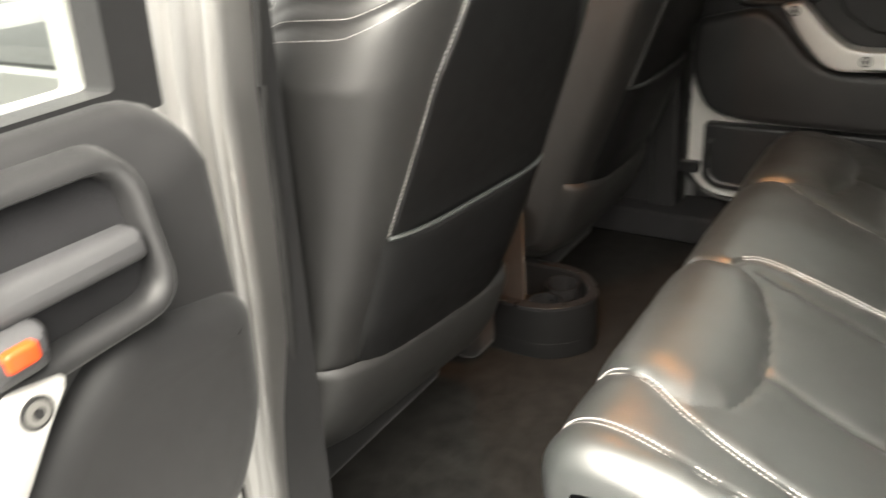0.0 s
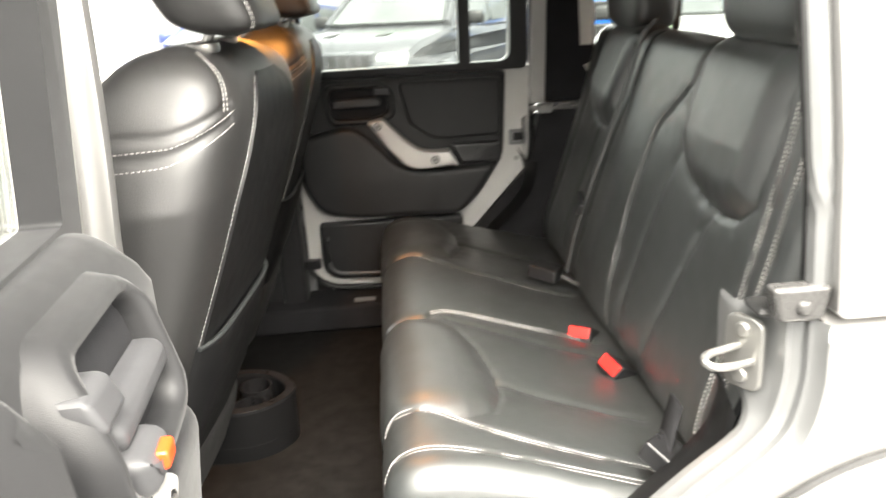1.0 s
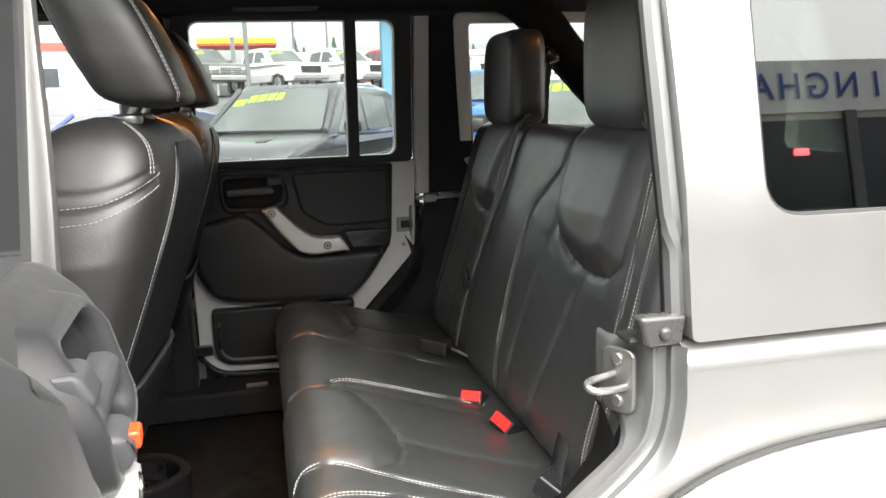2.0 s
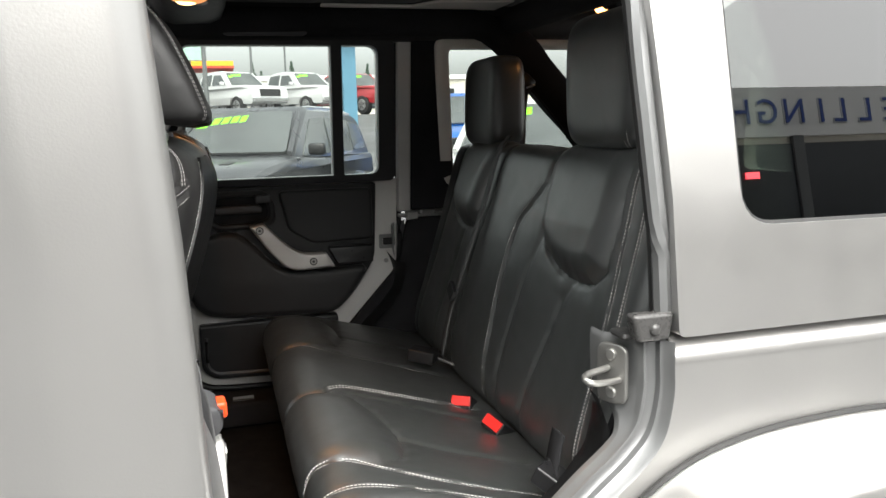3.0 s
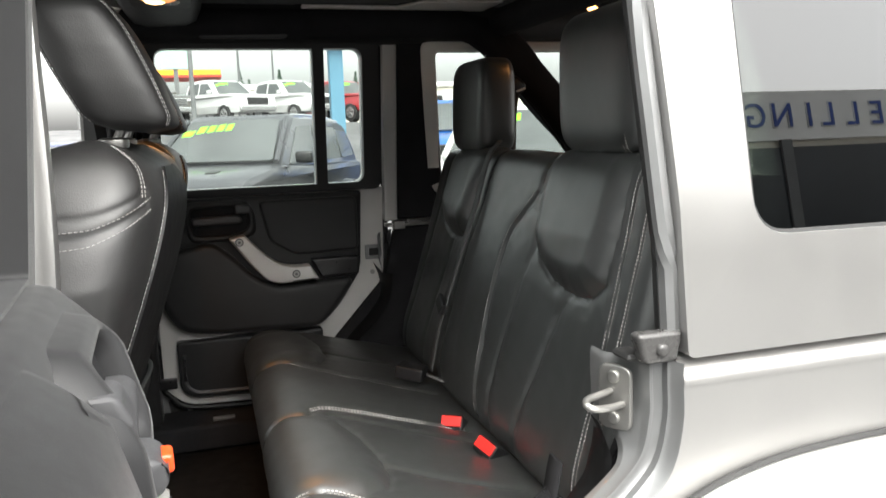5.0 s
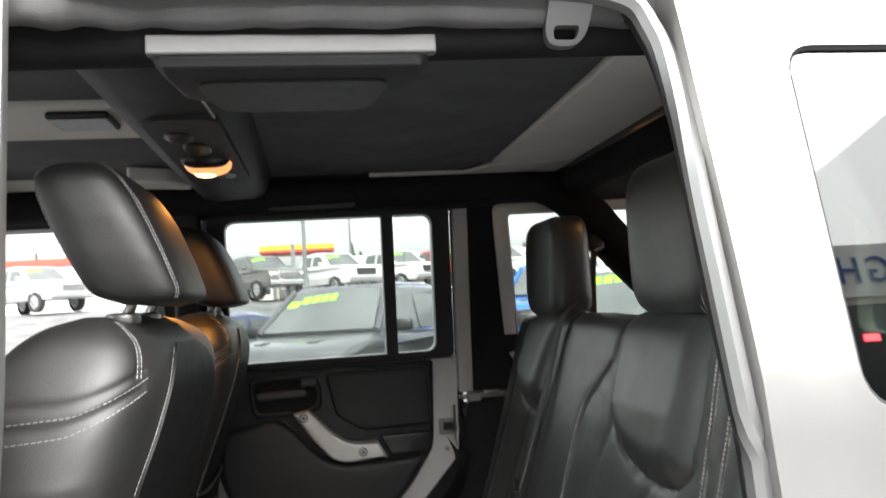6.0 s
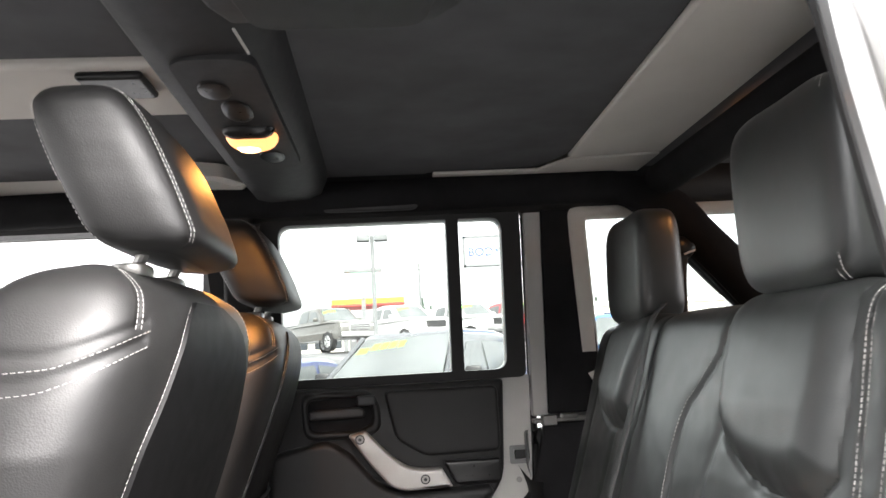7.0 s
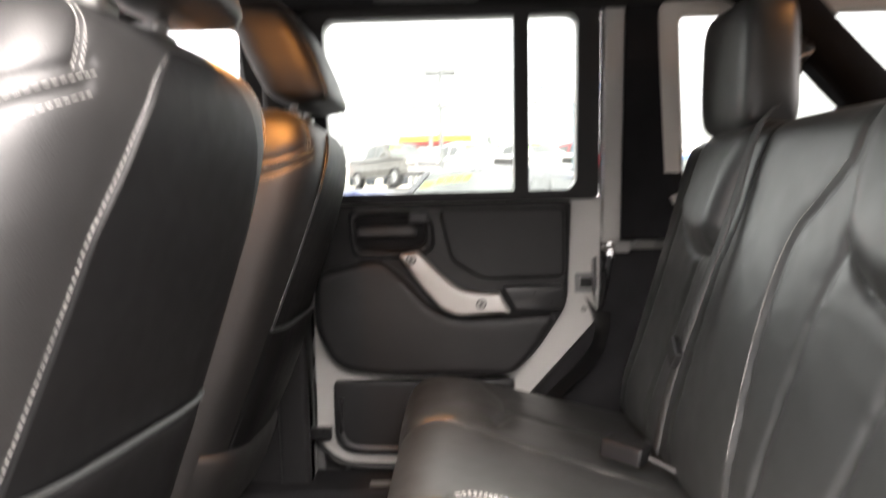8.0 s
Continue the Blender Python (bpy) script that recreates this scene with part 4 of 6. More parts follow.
    part("outer_window_frame", bm, SILVER_PALE, d, "silver outer window frame", bevel=0.004)
    bm = bmesh.new()
    prism(bm, [(u + (0.004 if u < 0.33 else -0.004), z) for u, z in frame_out], panes, 0.0405, 0.073 if padded else 0.066, lambda u, z, w: place(u, z, w))
    wf = part("window_frame", bm, PLASTIC, d, "black window frame with divider", bevel=0.005)
    for p in panes:
        bm = bmesh.new()
        prism(bm, p, [], 0.036, 0.0395, f)
        g = part("pane", bm, PANE, wf, "clear door glass")
        g.visible_shadow = False
    # latch and edge screw
    bm = bmesh.new()
    prism(bm, X(rounded([(-0.058, 0.972), (-0.012, 0.972), (-0.012, 0.928), (-0.058, 0.928)], 0.004, 2)), [X([(-0.048, 0.962), (-0.012 - 0.004, 0.962), (-0.016, 0.938), (-0.048, 0.938)])], 0.046, 0.056, f)
    part("latch_plate", bm, SILVER_DARK, d)
    bm = bmesh.new()
    prism(bm, X([(-0.046, 0.961), (-0.008, 0.961), (-0.008, 0.939), (-0.046, 0.939)]), [], 0.049, 0.0525, f)
    part("latch_slot", bm, SMOOTH, d, "dark latch slot")
    bm = bmesh.new()
    prism(bm, X([(-0.038 + 0.007 * math.cos(a), 0.889 + 0.007 * math.sin(a)) for a in (j * math.pi / 6 for j in range(12))]), [], 0.048, 0.054, f)
    part("edge_screw", bm, STEEL, d)
    # rubber seal along the rear edge
    bm = bmesh.new()
    sweep(bm, [f(x + 0.66, z, 0.03) for x, z in smooth_line([(0.012, 1.56), (0.012, 1.1), (0.01, 0.92), (-0.01, 0.86), (-0.15, 0.695), (-0.3, 0.54), (-0.36, 0.522), (-0.58, 0.53), (-0.64, 0.57), (-0.665, 0.63), (-0.668, 0.9)], 5)], 0.009, 8)
    part("edge_seal", bm, RUBBER, d, "black edge seal")
    # check strap at the hinge side
    bm = bmesh.new()
    box(bm, -0.02, 0.03, -0.012, 0.012, -0.014, 0.014, Matrix.Translation(f(0.012, 0.622, 0.062)))
    part("hinge_check", bm, SMOOTH, d, bevel=0.004)
    return d, lock, f


def far_place(u, z, w):
    return FAR(HINGE_X + u, z, w + 0.02)


co, si = math.cos(radians(OPEN)), math.sin(radians(OPEN))
NEAR_HINGE = Vector((-0.7275, -0.815, 0.029))


def near_place(u, z, w):
    w = w + max(0, z - 1.15) * 0.09
    return NEAR_HINGE + Vector((co * u + si * w, -si * u + co * w, z))


rear_door("rear_door", "closed silver rear door with black trim and silver pull handle", far_place, 0.015)
door_open, lock, _ = rear_door("rear_door", "open silver rear door with charcoal trim and silver pull handle", near_place, 0.031)
bm = bmesh.new()
dome(bm, rounded([(0.208, 1.068), (0.262, 1.068), (0.258, 1.036), (0.212, 1.036)], 0.010, 4), 0.10, 0.168, 0.016, near_place)
part("lock_knob", bm, PLASTIC_LT, lock.parent, "grey lock knob")
bm = bmesh.new()
dome(bm, rounded([(0.223, 1.0635), (0.245, 1.0635), (0.245, 1.050), (0.223, 1.050)], 0.004, 3), 0.164, 0.1715, 0.003, near_place)
part("lock_flag", bm, ORANGE, lock.parent, "orange-red unlocked flag")
bm = bmesh.new()
sec = [(-0.004, 0.650), (-0.004, 0.660), (0.004, 0.666), (0.04, 0.667), (0.052, 0.664), (0.088, 0.664), (0.098, 0.667), (0.106, 0.6725), (0.112, 0.674), (0.130, 0.674), (0.137, 0.671), (0.140, 0.664), (0.140, 0.640)]
rows = [[bm.verts.new(near_place(u, z, w - 0.003 - 0.08 * max(0.0, z - 1.2) + 0.13 * max(0.0, z - 1.35) - 0.09 * max(0.0, z - 1.15))) for w, u in sec] for z in (0.86, 1.0, 1.14, 1.25, 1.36, 1.47, 1.578)]
for a, b in zip(rows, rows[1:]):
    for k in range(len(sec) - 1):
        bm.faces.new((a[k], b[k], b[k + 1], a[k + 1]))
part("door_end", bm, SILVER, door_open, "silver stepped end of the door", sharp=80)

# ---- striker ----
striker = thing("door_striker", "zinc-plated door striker bolted to the jamb", "striker")
sm = Matrix.Translation((-0.012, -0.708, 0.952)) @ Euler((0, 0, radians(-60))).to_matrix().to_4x4()
sp = lambda u, v, d: sm @ Vector((u, -d, v))
bm = bmesh.new()
dome(bm, rounded([(-0.024, -0.044), (0.024, -0.044), (0.024, 0.044), (-0.024, 0.044)], 0.016, 5), 0.0, 0.006, 0.003, sp)
part("base_plate", bm, STEEL, striker)
for v in (0.029, -0.027):
    bm = bmesh.new()
    dome(bm, [(0.0 + 0.009 * math.cos(a), v + 0.009 * math.sin(a)) for a in (j * math.pi / 9 for j in range(18))], 0.005, 0.011, 0.003, sp)
    part("screw", bm, STEEL, striker)
bm = bmesh.new()
sweep(bm, [Vector((-0.014 + x, -0.708 + y, 0.952 + z)) for x, y, z in smooth_line([(0.006, 0.006, 0.008), (-0.018, -0.002, 0.007), (-0.042, -0.010, 0.006), (-0.051, -0.017, 0.004), (-0.051, -0.024, 0.001), (-0.042, -0.028, -0.002), (-0.018, -0.022, -0.005), (0.006, -0.012, -0.007)], 6)], 0.0048, 10)
part("loop", bm, STEEL, striker)


# ---- rear seat ----
seat = thing("bench_seat", "black leather rear bench seat with white stitching", "seat")
near_pad = [(-0.06, -0.135), (0.05, -0.112), (0.10, -0.13), (0.14, -0.16), (0.172, -0.235), (0.185, -0.30), (0.192, -0.345), (0.188, -0.40), (0.172, -0.45), (0.13, -0.478), (0.07, -0.455), (-0.06, -0.45)]
far_pad = [(-0.06, 0.55), (0.06, 0.545), (0.16, 0.54), (0.195, 0.46), (0.20, 0.36), (0.17, 0.27), (0.08, 0.262), (-0.06, 0.27)]
s_near = [(-0.09, -0.47), (-0.02, -0.45), (0.03, -0.447), (0.08, -0.46), (0.13, -0.49), (0.2, -0.515), (0.30, -0.535), (0.42, -0.55)]
s_edge = [(-0.12, -0.58), (-0.02, -0.563), (0.05, -0.556), (0.2, -0.572), (0.42, -0.592)]
s_split = [(-0.12, -0.12), (0.02, -0.112), (0.085, -0.117), (0.10, -0.095), (0.13, -0.082), (0.22, -0.092), (0.42, -0.118)]
s_side = [(0.13, -0.12), (0.25, -0.15), (0.33, -0.17), (0.42, -0.185)]
s_mid = [(0.19, -0.345), (0.27, -0.37), (0.36, -0.39), (0.42, -0.40)]
s_far = [(-0.12, 0.25), (0.02, 0.255), (0.085, 0.262), (0.14, 0.215), (0.22, 0.175), (0.42, 0.12)]
s_fmid = [(0.2, 0.40), (0.42, 0.36)]
base = Upholstery([(-0.372, 0.50), (-0.40, 0.56), (-0.425, 0.64), (-0.435, 0.70), (-0.425, 0.742), (-0.395, 0.765), (-0.34, 0.770), (-0.24, 0.750), (-0.12, 0.718), (-0.02, 0.690), (0.03, 0.68)],
                  (-0.425, 0.742), -0.625, 0.62, 0.05,
                  seams=[(smooth_line(s_near, 5), 0.004, 0.005), (smooth_line(s_edge, 5), 0.003, 0.0045), (smooth_line(s_split, 5), 0.005, 0.006), (smooth_line(s_side, 5), 0.0035, 0.007), (smooth_line(s_mid, 4), 0.004, 0.008), (smooth_line(s_far, 5), 0.005, 0.006), (s_fmid, 0.004, 0.008), (near_pad[3:9], 0.0025, 0.006), (far_pad[2:6], 0.0025, 0.006)],
                  pads=[(near_pad, 0.014, 0.055, 0.12, 0.0), (far_pad, 0.014, 0.055, 0.12, 0.0)],
                  sag=[(0.26, -0.33, 0.14, 0.2, -0.008), (0.26, 0.38, 0.14, 0.2, -0.008), (0.2, 0.06, 0.2, 0.12, 0.006)])
split_n = lambda s, y: y < np.interp(s, [p[0] for p in s_split], [p[1] for p in s_split])
split_f = lambda s, y: y > np.interp(s, [p[0] for p in s_far], [p[1] for p in s_far])
base.build("cushion", LEATHER, seat, "black leather cushion", region=lambda s, y: split_n(s, y) & ~inside(s, y, near_pad))
base.build("thigh_pad", LEATHER, seat, "raised black leather pad", region=lambda s, y: inside(s, y, near_pad))
base.build("centre_cushion", LEATHER, seat, "black leather centre cushion", region=lambda s, y: ~split_n(s, y) & ~split_f(s, y))
base.build("cushion", LEATHER, seat, "black leather cushion", region=lambda s, y: split_f(s, y) & ~inside(s, y, far_pad))
base.build("thigh_pad", LEATHER, seat, "raised black leather pad", region=lambda s, y: inside(s, y, far_pad))
base.stitch(s_near, seat, (-0.004, 0.004))
base.stitch(s_edge, seat, (-0.004, 0.004))
base.stitch(s_split[3:], seat, (0.005, 0.009))
base.stitch(s_far[2:], seat, (-0.006,))
bm = bmesh.new()
box(bm, -0.37, 0.1, -0.60, 0.60, 0.50, 0.68)
part("cushion_base", bm, PLASTIC, seat, bevel=0.02)

b_near_pad = [(0.70, -0.15), (0.445, -0.166), (0.375, -0.18), (0.338, -0.215), (0.312, -0.27), (0.30, -0.33), (0.298, -0.38), (0.306, -0.43), (0.335, -0.468), (0.42, -0.478), (0.70, -0.45)]
b_far_pad = [(0.70, 0.45), (0.40, 0.455), (0.345, 0.40), (0.325, 0.33), (0.333, 0.24), (0.37, 0.215), (0.457, 0.205), (0.70, 0.17)]
b_split = [(0.60, -0.15), (0.50, -0.142), (0.466, -0.134), (0.42, -0.09), (0.371, -0.05), (0.28, -0.038), (0.14, -0.05), (-0.02, -0.088)]
b_far = [(0.60, 0.14), (0.418, 0.155), (0.284, 0.198), (0.167, 0.2), (-0.02, 0.18)]
b_mid = [(0.298, -0.35), (0.229, -0.314), (0.06, -0.283), (-0.02, -0.275)]
b_side = [(0.372, -0.178), (0.27, -0.145), (0.12, -0.135), (-0.02, -0.15)]
b_fmid = [(0.325, 0.33), (0.163, 0.36), (0.0, 0.35)]
b_out = [(0.60, -0.485), (0.463, -0.496), (0.275, -0.511), (0.087, -0.526), (-0.02, -0.535)]
b_out2 = [(0.60, -0.53), (0.40, -0.545), (0.2, -0.556), (-0.02, -0.57)]
b_fout = [(0.60, 0.475), (0.3, 0.495), (-0.02, 0.52)]
back = Upholstery([(0.10, 0.62), (0.045, 0.66), (0.012, 0.70), (0.012, 0.76), (0.045, 0.87), (0.085, 1.0), (0.122, 1.12), (0.146, 1.205), (0.165, 1.238), (0.195, 1.25), (0.225, 1.24), (0.24, 1.20), (0.20, 1.0), (0.14, 0.75)],
                  (0.0115, 0.725), -0.605, 0.575, 0.04,
                  seams=[(smooth_line(b_split, 5), 0.004, 0.006), (smooth_line(b_far, 5), 0.005, 0.006), (smooth_line(b_mid, 5), 0.0035, 0.009), (smooth_line(b_side, 4), 0.003, 0.008), (b_fmid, 0.0035, 0.009), (smooth_line(b_near_pad[2:9], 4), 0.005, 0.006), (smooth_line(b_far_pad[1:7], 4), 0.005, 0.006), (smooth_line(b_out, 4), 0.0035, 0.004), (smooth_line(b_out2, 4), 0.003, 0.004), (b_fout, 0.004, 0.005)],
                  pads=[(b_near_pad, 0.026, 0.055, 0.40, 0.58), (b_far_pad, 0.026, 0.055, 0.40, 0.58)],
                  sag=[(0.2, -0.32, 0.16, 0.18, -0.012), (0.2, 0.34, 0.16, 0.14, -0.012), (0.25, 0.06, 0.3, 0.12, 0.012)])
bn = lambda s, y: y < np.interp(-s, [-p[0] for p in b_split], [p[1] for p in b_split])
bf = lambda s, y: y > np.interp(-s, [-p[0] for p in b_far], [p[1] for p in b_far])
back.build("backrest", LEATHER, seat, "black leather backrest", region=lambda s, y: bn(s, y) & ~inside(s, y, b_near_pad))
back.build("back_pad", LEATHER, seat, "raised black leather back pad", region=lambda s, y: inside(s, y, b_near_pad))
back.build("centre_backrest", LEATHER, seat, "black leather centre backrest", region=lambda s, y: ~bn(s, y) & ~bf(s, y))
back.build("backrest", LEATHER, seat, "black leather backrest", region=lambda s, y: bf(s, y) & ~inside(s, y, b_far_pad))
back.build("back_pad", LEATHER, seat, "raised black leather back pad", region=lambda s, y: inside(s, y, b_far_pad))
back.stitch(b_out, seat, (-0.005, 0.006))
back.stitch(b_out2, seat, (-0.004, 0.004))
back.stitch(b_split[2:], seat, (-0.011,))
back.stitch(b_fout, seat, (0.005,))
bm = bmesh.new()
box(bm, 0.0, 0.06, -0.59, 0.56, 0, 0.5, Matrix.Translation((0.10, 0, 0.72)) @ Euler((0, radians(16.5), 0)).to_matrix().to_4x4())
part("back_board", bm, PLASTIC, seat, "black carpeted back board", bevel=0.02)


def rear_headrest(y, x, z, size, lean, parent):
    m = Matrix.Translation((x, y, z)) @ Euler((0, radians(lean), 0)).to_matrix().to_4x4()
    bm = bmesh.new()
    superpad(bm, size, 0.36, 0.46, m, 52, 36, shape=lambda q: Vector((q.x * (1.0 - 0.06 * (q.z / size[2])) + 0.012 * math.cos(q.y / size[1] * 1.5), q.y * (1.0 - 0.05 * (q.z / size[2]) ** 2 + 0.01 * q.z / size[2]), q.z)))
    h = part("headrest", bm, LEATHER, parent, "black leather headrest", sharp=80)
    for off in (-0.07, 0.07):
        bm = bmesh.new()
        sweep(bm, [m @ Vector((0, off, -size[2] - 0.05)), m @ Vector((0, off, -size[2] + 0.02))], 0.006, 10)
        part("post", bm, STEEL, h)
    for sy in (-0.72,) if y < 0 else (-0.55,):
        bm = bmesh.new()
        pts = []
        for k in range(25):
            v = -1.1 + 2.0 * k / 24
            cz = math.copysign(abs(math.sin(v)) ** 0.36, math.sin(v)) * size[2]
            cx = -abs(math.cos(v)) ** 0.36 * size[0] * (1 - 0.06 * cz / size[2])
            pts.append(Vector((cx * 0.97 + 0.01, sy * size[1], cz)))
        for off in (-0.006, 0.006):
            for a, b in zip(pts, pts[1:]):
                q = [m @ (p + Vector((0, off, 0))) for p in (a, a + (b - a) * 0.7)]
                sweep(bm, q, 0.0005, 4)
        part("stitching", bm, THREAD, h, "white thread stitching", smooth=False)
    return h


rear_headrest(0.36, 0.200, 1.362, (0.052, 0.135, 0.118), 1, seat)
rear_headrest(-0.327, 0.203, 1.379, (0.06, 0.148, 0.128), -1, seat)


# ---- belts and buckles ----
def buckle(at, yaw, pitch, press=True, roll=0, group="belt buckles"):
    b = thing("belt_buckle", "black seat belt buckle with red press button" if press else "black seat belt buckle lying on the seat", "buckle", group=group)
    m = Matrix.Translation(at) @ Euler((radians(roll), radians(pitch), radians(yaw))).to_matrix().to_4x4()
    bm = bmesh.new()
    box(bm, -0.005, 0.065, -0.024, 0.024, -0.016, 0.016, m)
    part("buckle_body", bm, SMOOTH, b, bevel=0.005)
    if press:
        bm = bmesh.new()
        box(bm, -0.010, -0.003, -0.021, 0.021, -0.009, 0.013, m)
        part("press_button", bm, RED, b, "bright red press button", bevel=0.002)
    bm = bmesh.new()
    sweep(bm, [m @ Vector((0.07 + 0.02 * k, 0, -0.004 * k)) for k in range(4)], 0.004, 8, flat=1)
    part("stalk", bm, WEBBING, b)
    return b


buckle((-0.05, -0.10, 0.702), 58, 30)
buckle((-0.032, -0.254, 0.706), 42, 34, roll=24)
buckle((-0.085, 0.20, 0.735), -35, 8, False)


def strap(name, label, pts, wide, mat=WEBBING):
    b = thing(name, label, "seat belt")
    line = smooth_line(pts, 8)
    bm = bmesh.new()
    rows = []
    for i, p in enumerate(line):
        p = Vector(p)
        rows.append([bm.verts.new(p + Vector(w) ) for w in ((0, -wide / 2, 0), (0.0015, 0, 0), (0, wide / 2, 0))])
    for a, c in zip(rows, rows[1:]):
        for j in range(2):
            bm.faces.new((a[j], a[j + 1], c[j + 1], c[j]))
    ob = part("webbing", bm, mat, b, "black woven webbing")
    mod = ob.modifiers.new("thick", "SOLIDIFY")
    mod.thickness = 0.002
    return b


centre_belt = strap("seat_belt", "black centre seat belt hanging down the backrest", [(0.17, 0.155, 1.275), (0.138, 0.155, 1.235), (0.10, 0.15, 1.12), (0.055, 0.148, 1.0), (0.018, 0.146, 0.90), (-0.005, 0.15, 0.82), (-0.02, 0.16, 0.735)], 0.03)
bm = bmesh.new()
box(bm, -0.006, 0.006, -0.026, 0.026, -0.014, 0.014, Matrix.Translation((0.008, 0.145, 0.898)) @ Euler((radians(25), radians(18), 0)).to_matrix().to_4x4())
part("belt_tongue", bm, SMOOTH, centre_belt, "black belt tongue", bevel=0.003)
strap("seat_belt", "black lap belt folded into the seat corner", [(-0.03, -0.56, 0.81), (-0.045, -0.575, 0.78), (-0.055, -0.59, 0.745), (-0.03, -0.60, 0.71), (0.03, -0.61, 0.69)], 0.044, DEEP)
buckle((-0.066, -0.575, 0.755), -50, 25, False)


# ---- front seats ----
def thread(parent, lines, wide=0.00034, length=0.0040, gap=0.0022):
    """White thread along lines of points in space: short dashes."""
    bm = bmesh.new()
    for line in lines:
        pts = smooth_line(line, 10)
        d = np.r_[0, np.cumsum(np.linalg.norm(np.diff(pts, axis=0), axis=1))]
        for a in np.arange(0, d[-1] - length, length + gap):
            p, q = (Vector([np.interp(a + o, d, pts[:, c]) for c in range(3)]) for o in (0, length))
            sweep(bm, [p, q], wide, 4)
    return part("stitching", bm, THREAD, parent, "white thread stitching", smooth=False)


class Loft:
    """A padded body: rings along a spine. Stations are (front x, front z, back x, back z, half width); e squares the ring."""

    def __init__(self, stations, yc, e=0.45, skew=0.0):
        self.st = smooth_line(stations, 18)
        self.yc, self.e, self.n, self.skew = yc, e, len(self.st), skew
        self.grooves = []

    def dent(self, t, u):
        """Depth of the sewn grooves at arrays (t, u); each is a line of (t, u) points with a depth and a width in degrees."""
        d = np.zeros(t.shape)
        for line, deep, wide in self.grooves:
            for v in (u, np.where(u <= 180, 180 - u, 540 - u)):
                q = near_line(t * 240.0, v, [(a * 240.0, b) for a, b in line])
                d += deep * (np.exp(-(q / wide) ** 2) + 0.45 * np.exp(-(q / (wide * 3)) ** 2))
        return d

    def point(self, t, u, out=0.0):
        """t from 0 to 1 along the spine, u degrees: 90 is the back, 180 the near flank, 270 the front."""
        k = t * (self.n - 1)
        fx, fz, bx, bz, w = (np.interp(k, np.arange(self.n), self.st[:, c]) for c in range(5))
        a = radians(u)
        c = math.copysign(abs(math.cos(a)) ** self.e, math.cos(a))
        q = math.copysign(abs(math.sin(a)) ** self.e, math.sin(a))
        h = Vector(((bx - fx) / 2, 0, (bz - fz) / 2))
        p = Vector(((bx + fx) / 2, self.yc, (bz + fz) / 2)) + h * q + Vector((0, w * c, 0))
        if out:
            p += (h.normalized() * math.sin(a) + Vector((0, math.cos(a), 0))) * out
        p.x += self.skew * (p.y - self.yc)
        if self.skew and p.y < self.yc:
            p.y = self.yc + (p.y - self.yc) * (1 - 1.1 * max(0.0, p.z - 1.13))
        return p

    def mesh(self, bm, seg=200):
        T, U = np.meshgrid(np.arange(self.n) / (self.n - 1), 360.0 * np.arange(seg) / seg, indexing="ij")
        D = self.dent(T, U) - 0.0007 * np.array([[noise.noise((t * 9, math.cos(radians(u)) * 2, math.sin(radians(u)) * 2)) + 0.3 * noise.noise((t * 20, u / 14, 4.0)) for t, u in zip(*r)] for r in zip(T, U)])
        rows = [[bm.verts.new(self.point(T[i, j], U[i, j], -D[i, j])) for j in range(seg)] for i in range(self.n)]
        for a, b in zip(rows, rows[1:]):
            for j in range(seg):
                bm.faces.new((a[j], a[(j + 1) % seg], b[(j + 1) % seg], b[j]))
        bm.faces.new(rows[0][::-1])
        bm.faces.new(rows[-1])

    def angle(self, t, y):
        """The angle on the back at which the half width is y."""
        w = np.interp(t * (self.n - 1), np.arange(self.n), self.st[:, 4])
        return 90 + math.degrees(math.asin(min(1, abs(y) / w) ** (1 / self.e)))

    def at_height(self, z):
        zb = self.st[:, 3]
        return float(np.interp(z, zb, np.arange(self.n))) / (self.n - 1)


BACK = [(-0.955, 0.56, -0.8, 0.55, 0.21), (-0.955, 0.62, -0.765, 0.59, 0.235), (-0.935, 0.75, -0.715, 0.72, 0.242), (-0.895, 0.9, -0.655, 0.87, 0.245), (-0.845, 1.05, -0.6, 1.02, 0.245), (-0.795, 1.15, -0.563, 1.13, 0.242), (-0.75, 1.23, -0.545, 1.212, 0.232), (-0.71, 1.273, -0.552, 1.262, 0.21), (-0.68, 1.294, -0.58, 1.288, 0.178), (-0.645, 1.304, -0.615, 1.303, 0.13)]
HEAD = [(-0.614, 1.317, -0.567, 1.312, 0.1), (-0.647, 1.332, -0.533, 1.323, 0.128), (-0.666, 1.365, -0.54, 1.359, 0.138), (-0.686, 1.406, -0.558, 1.406, 0.14), (-0.702, 1.447, -0.578, 1.447, 0.137), (-0.706, 1.473, -0.6, 1.475, 0.128), (-0.692, 1.49, -0.624, 1.491, 0.1), (-0.675, 1.496, -0.642, 1.496, 0.06)]


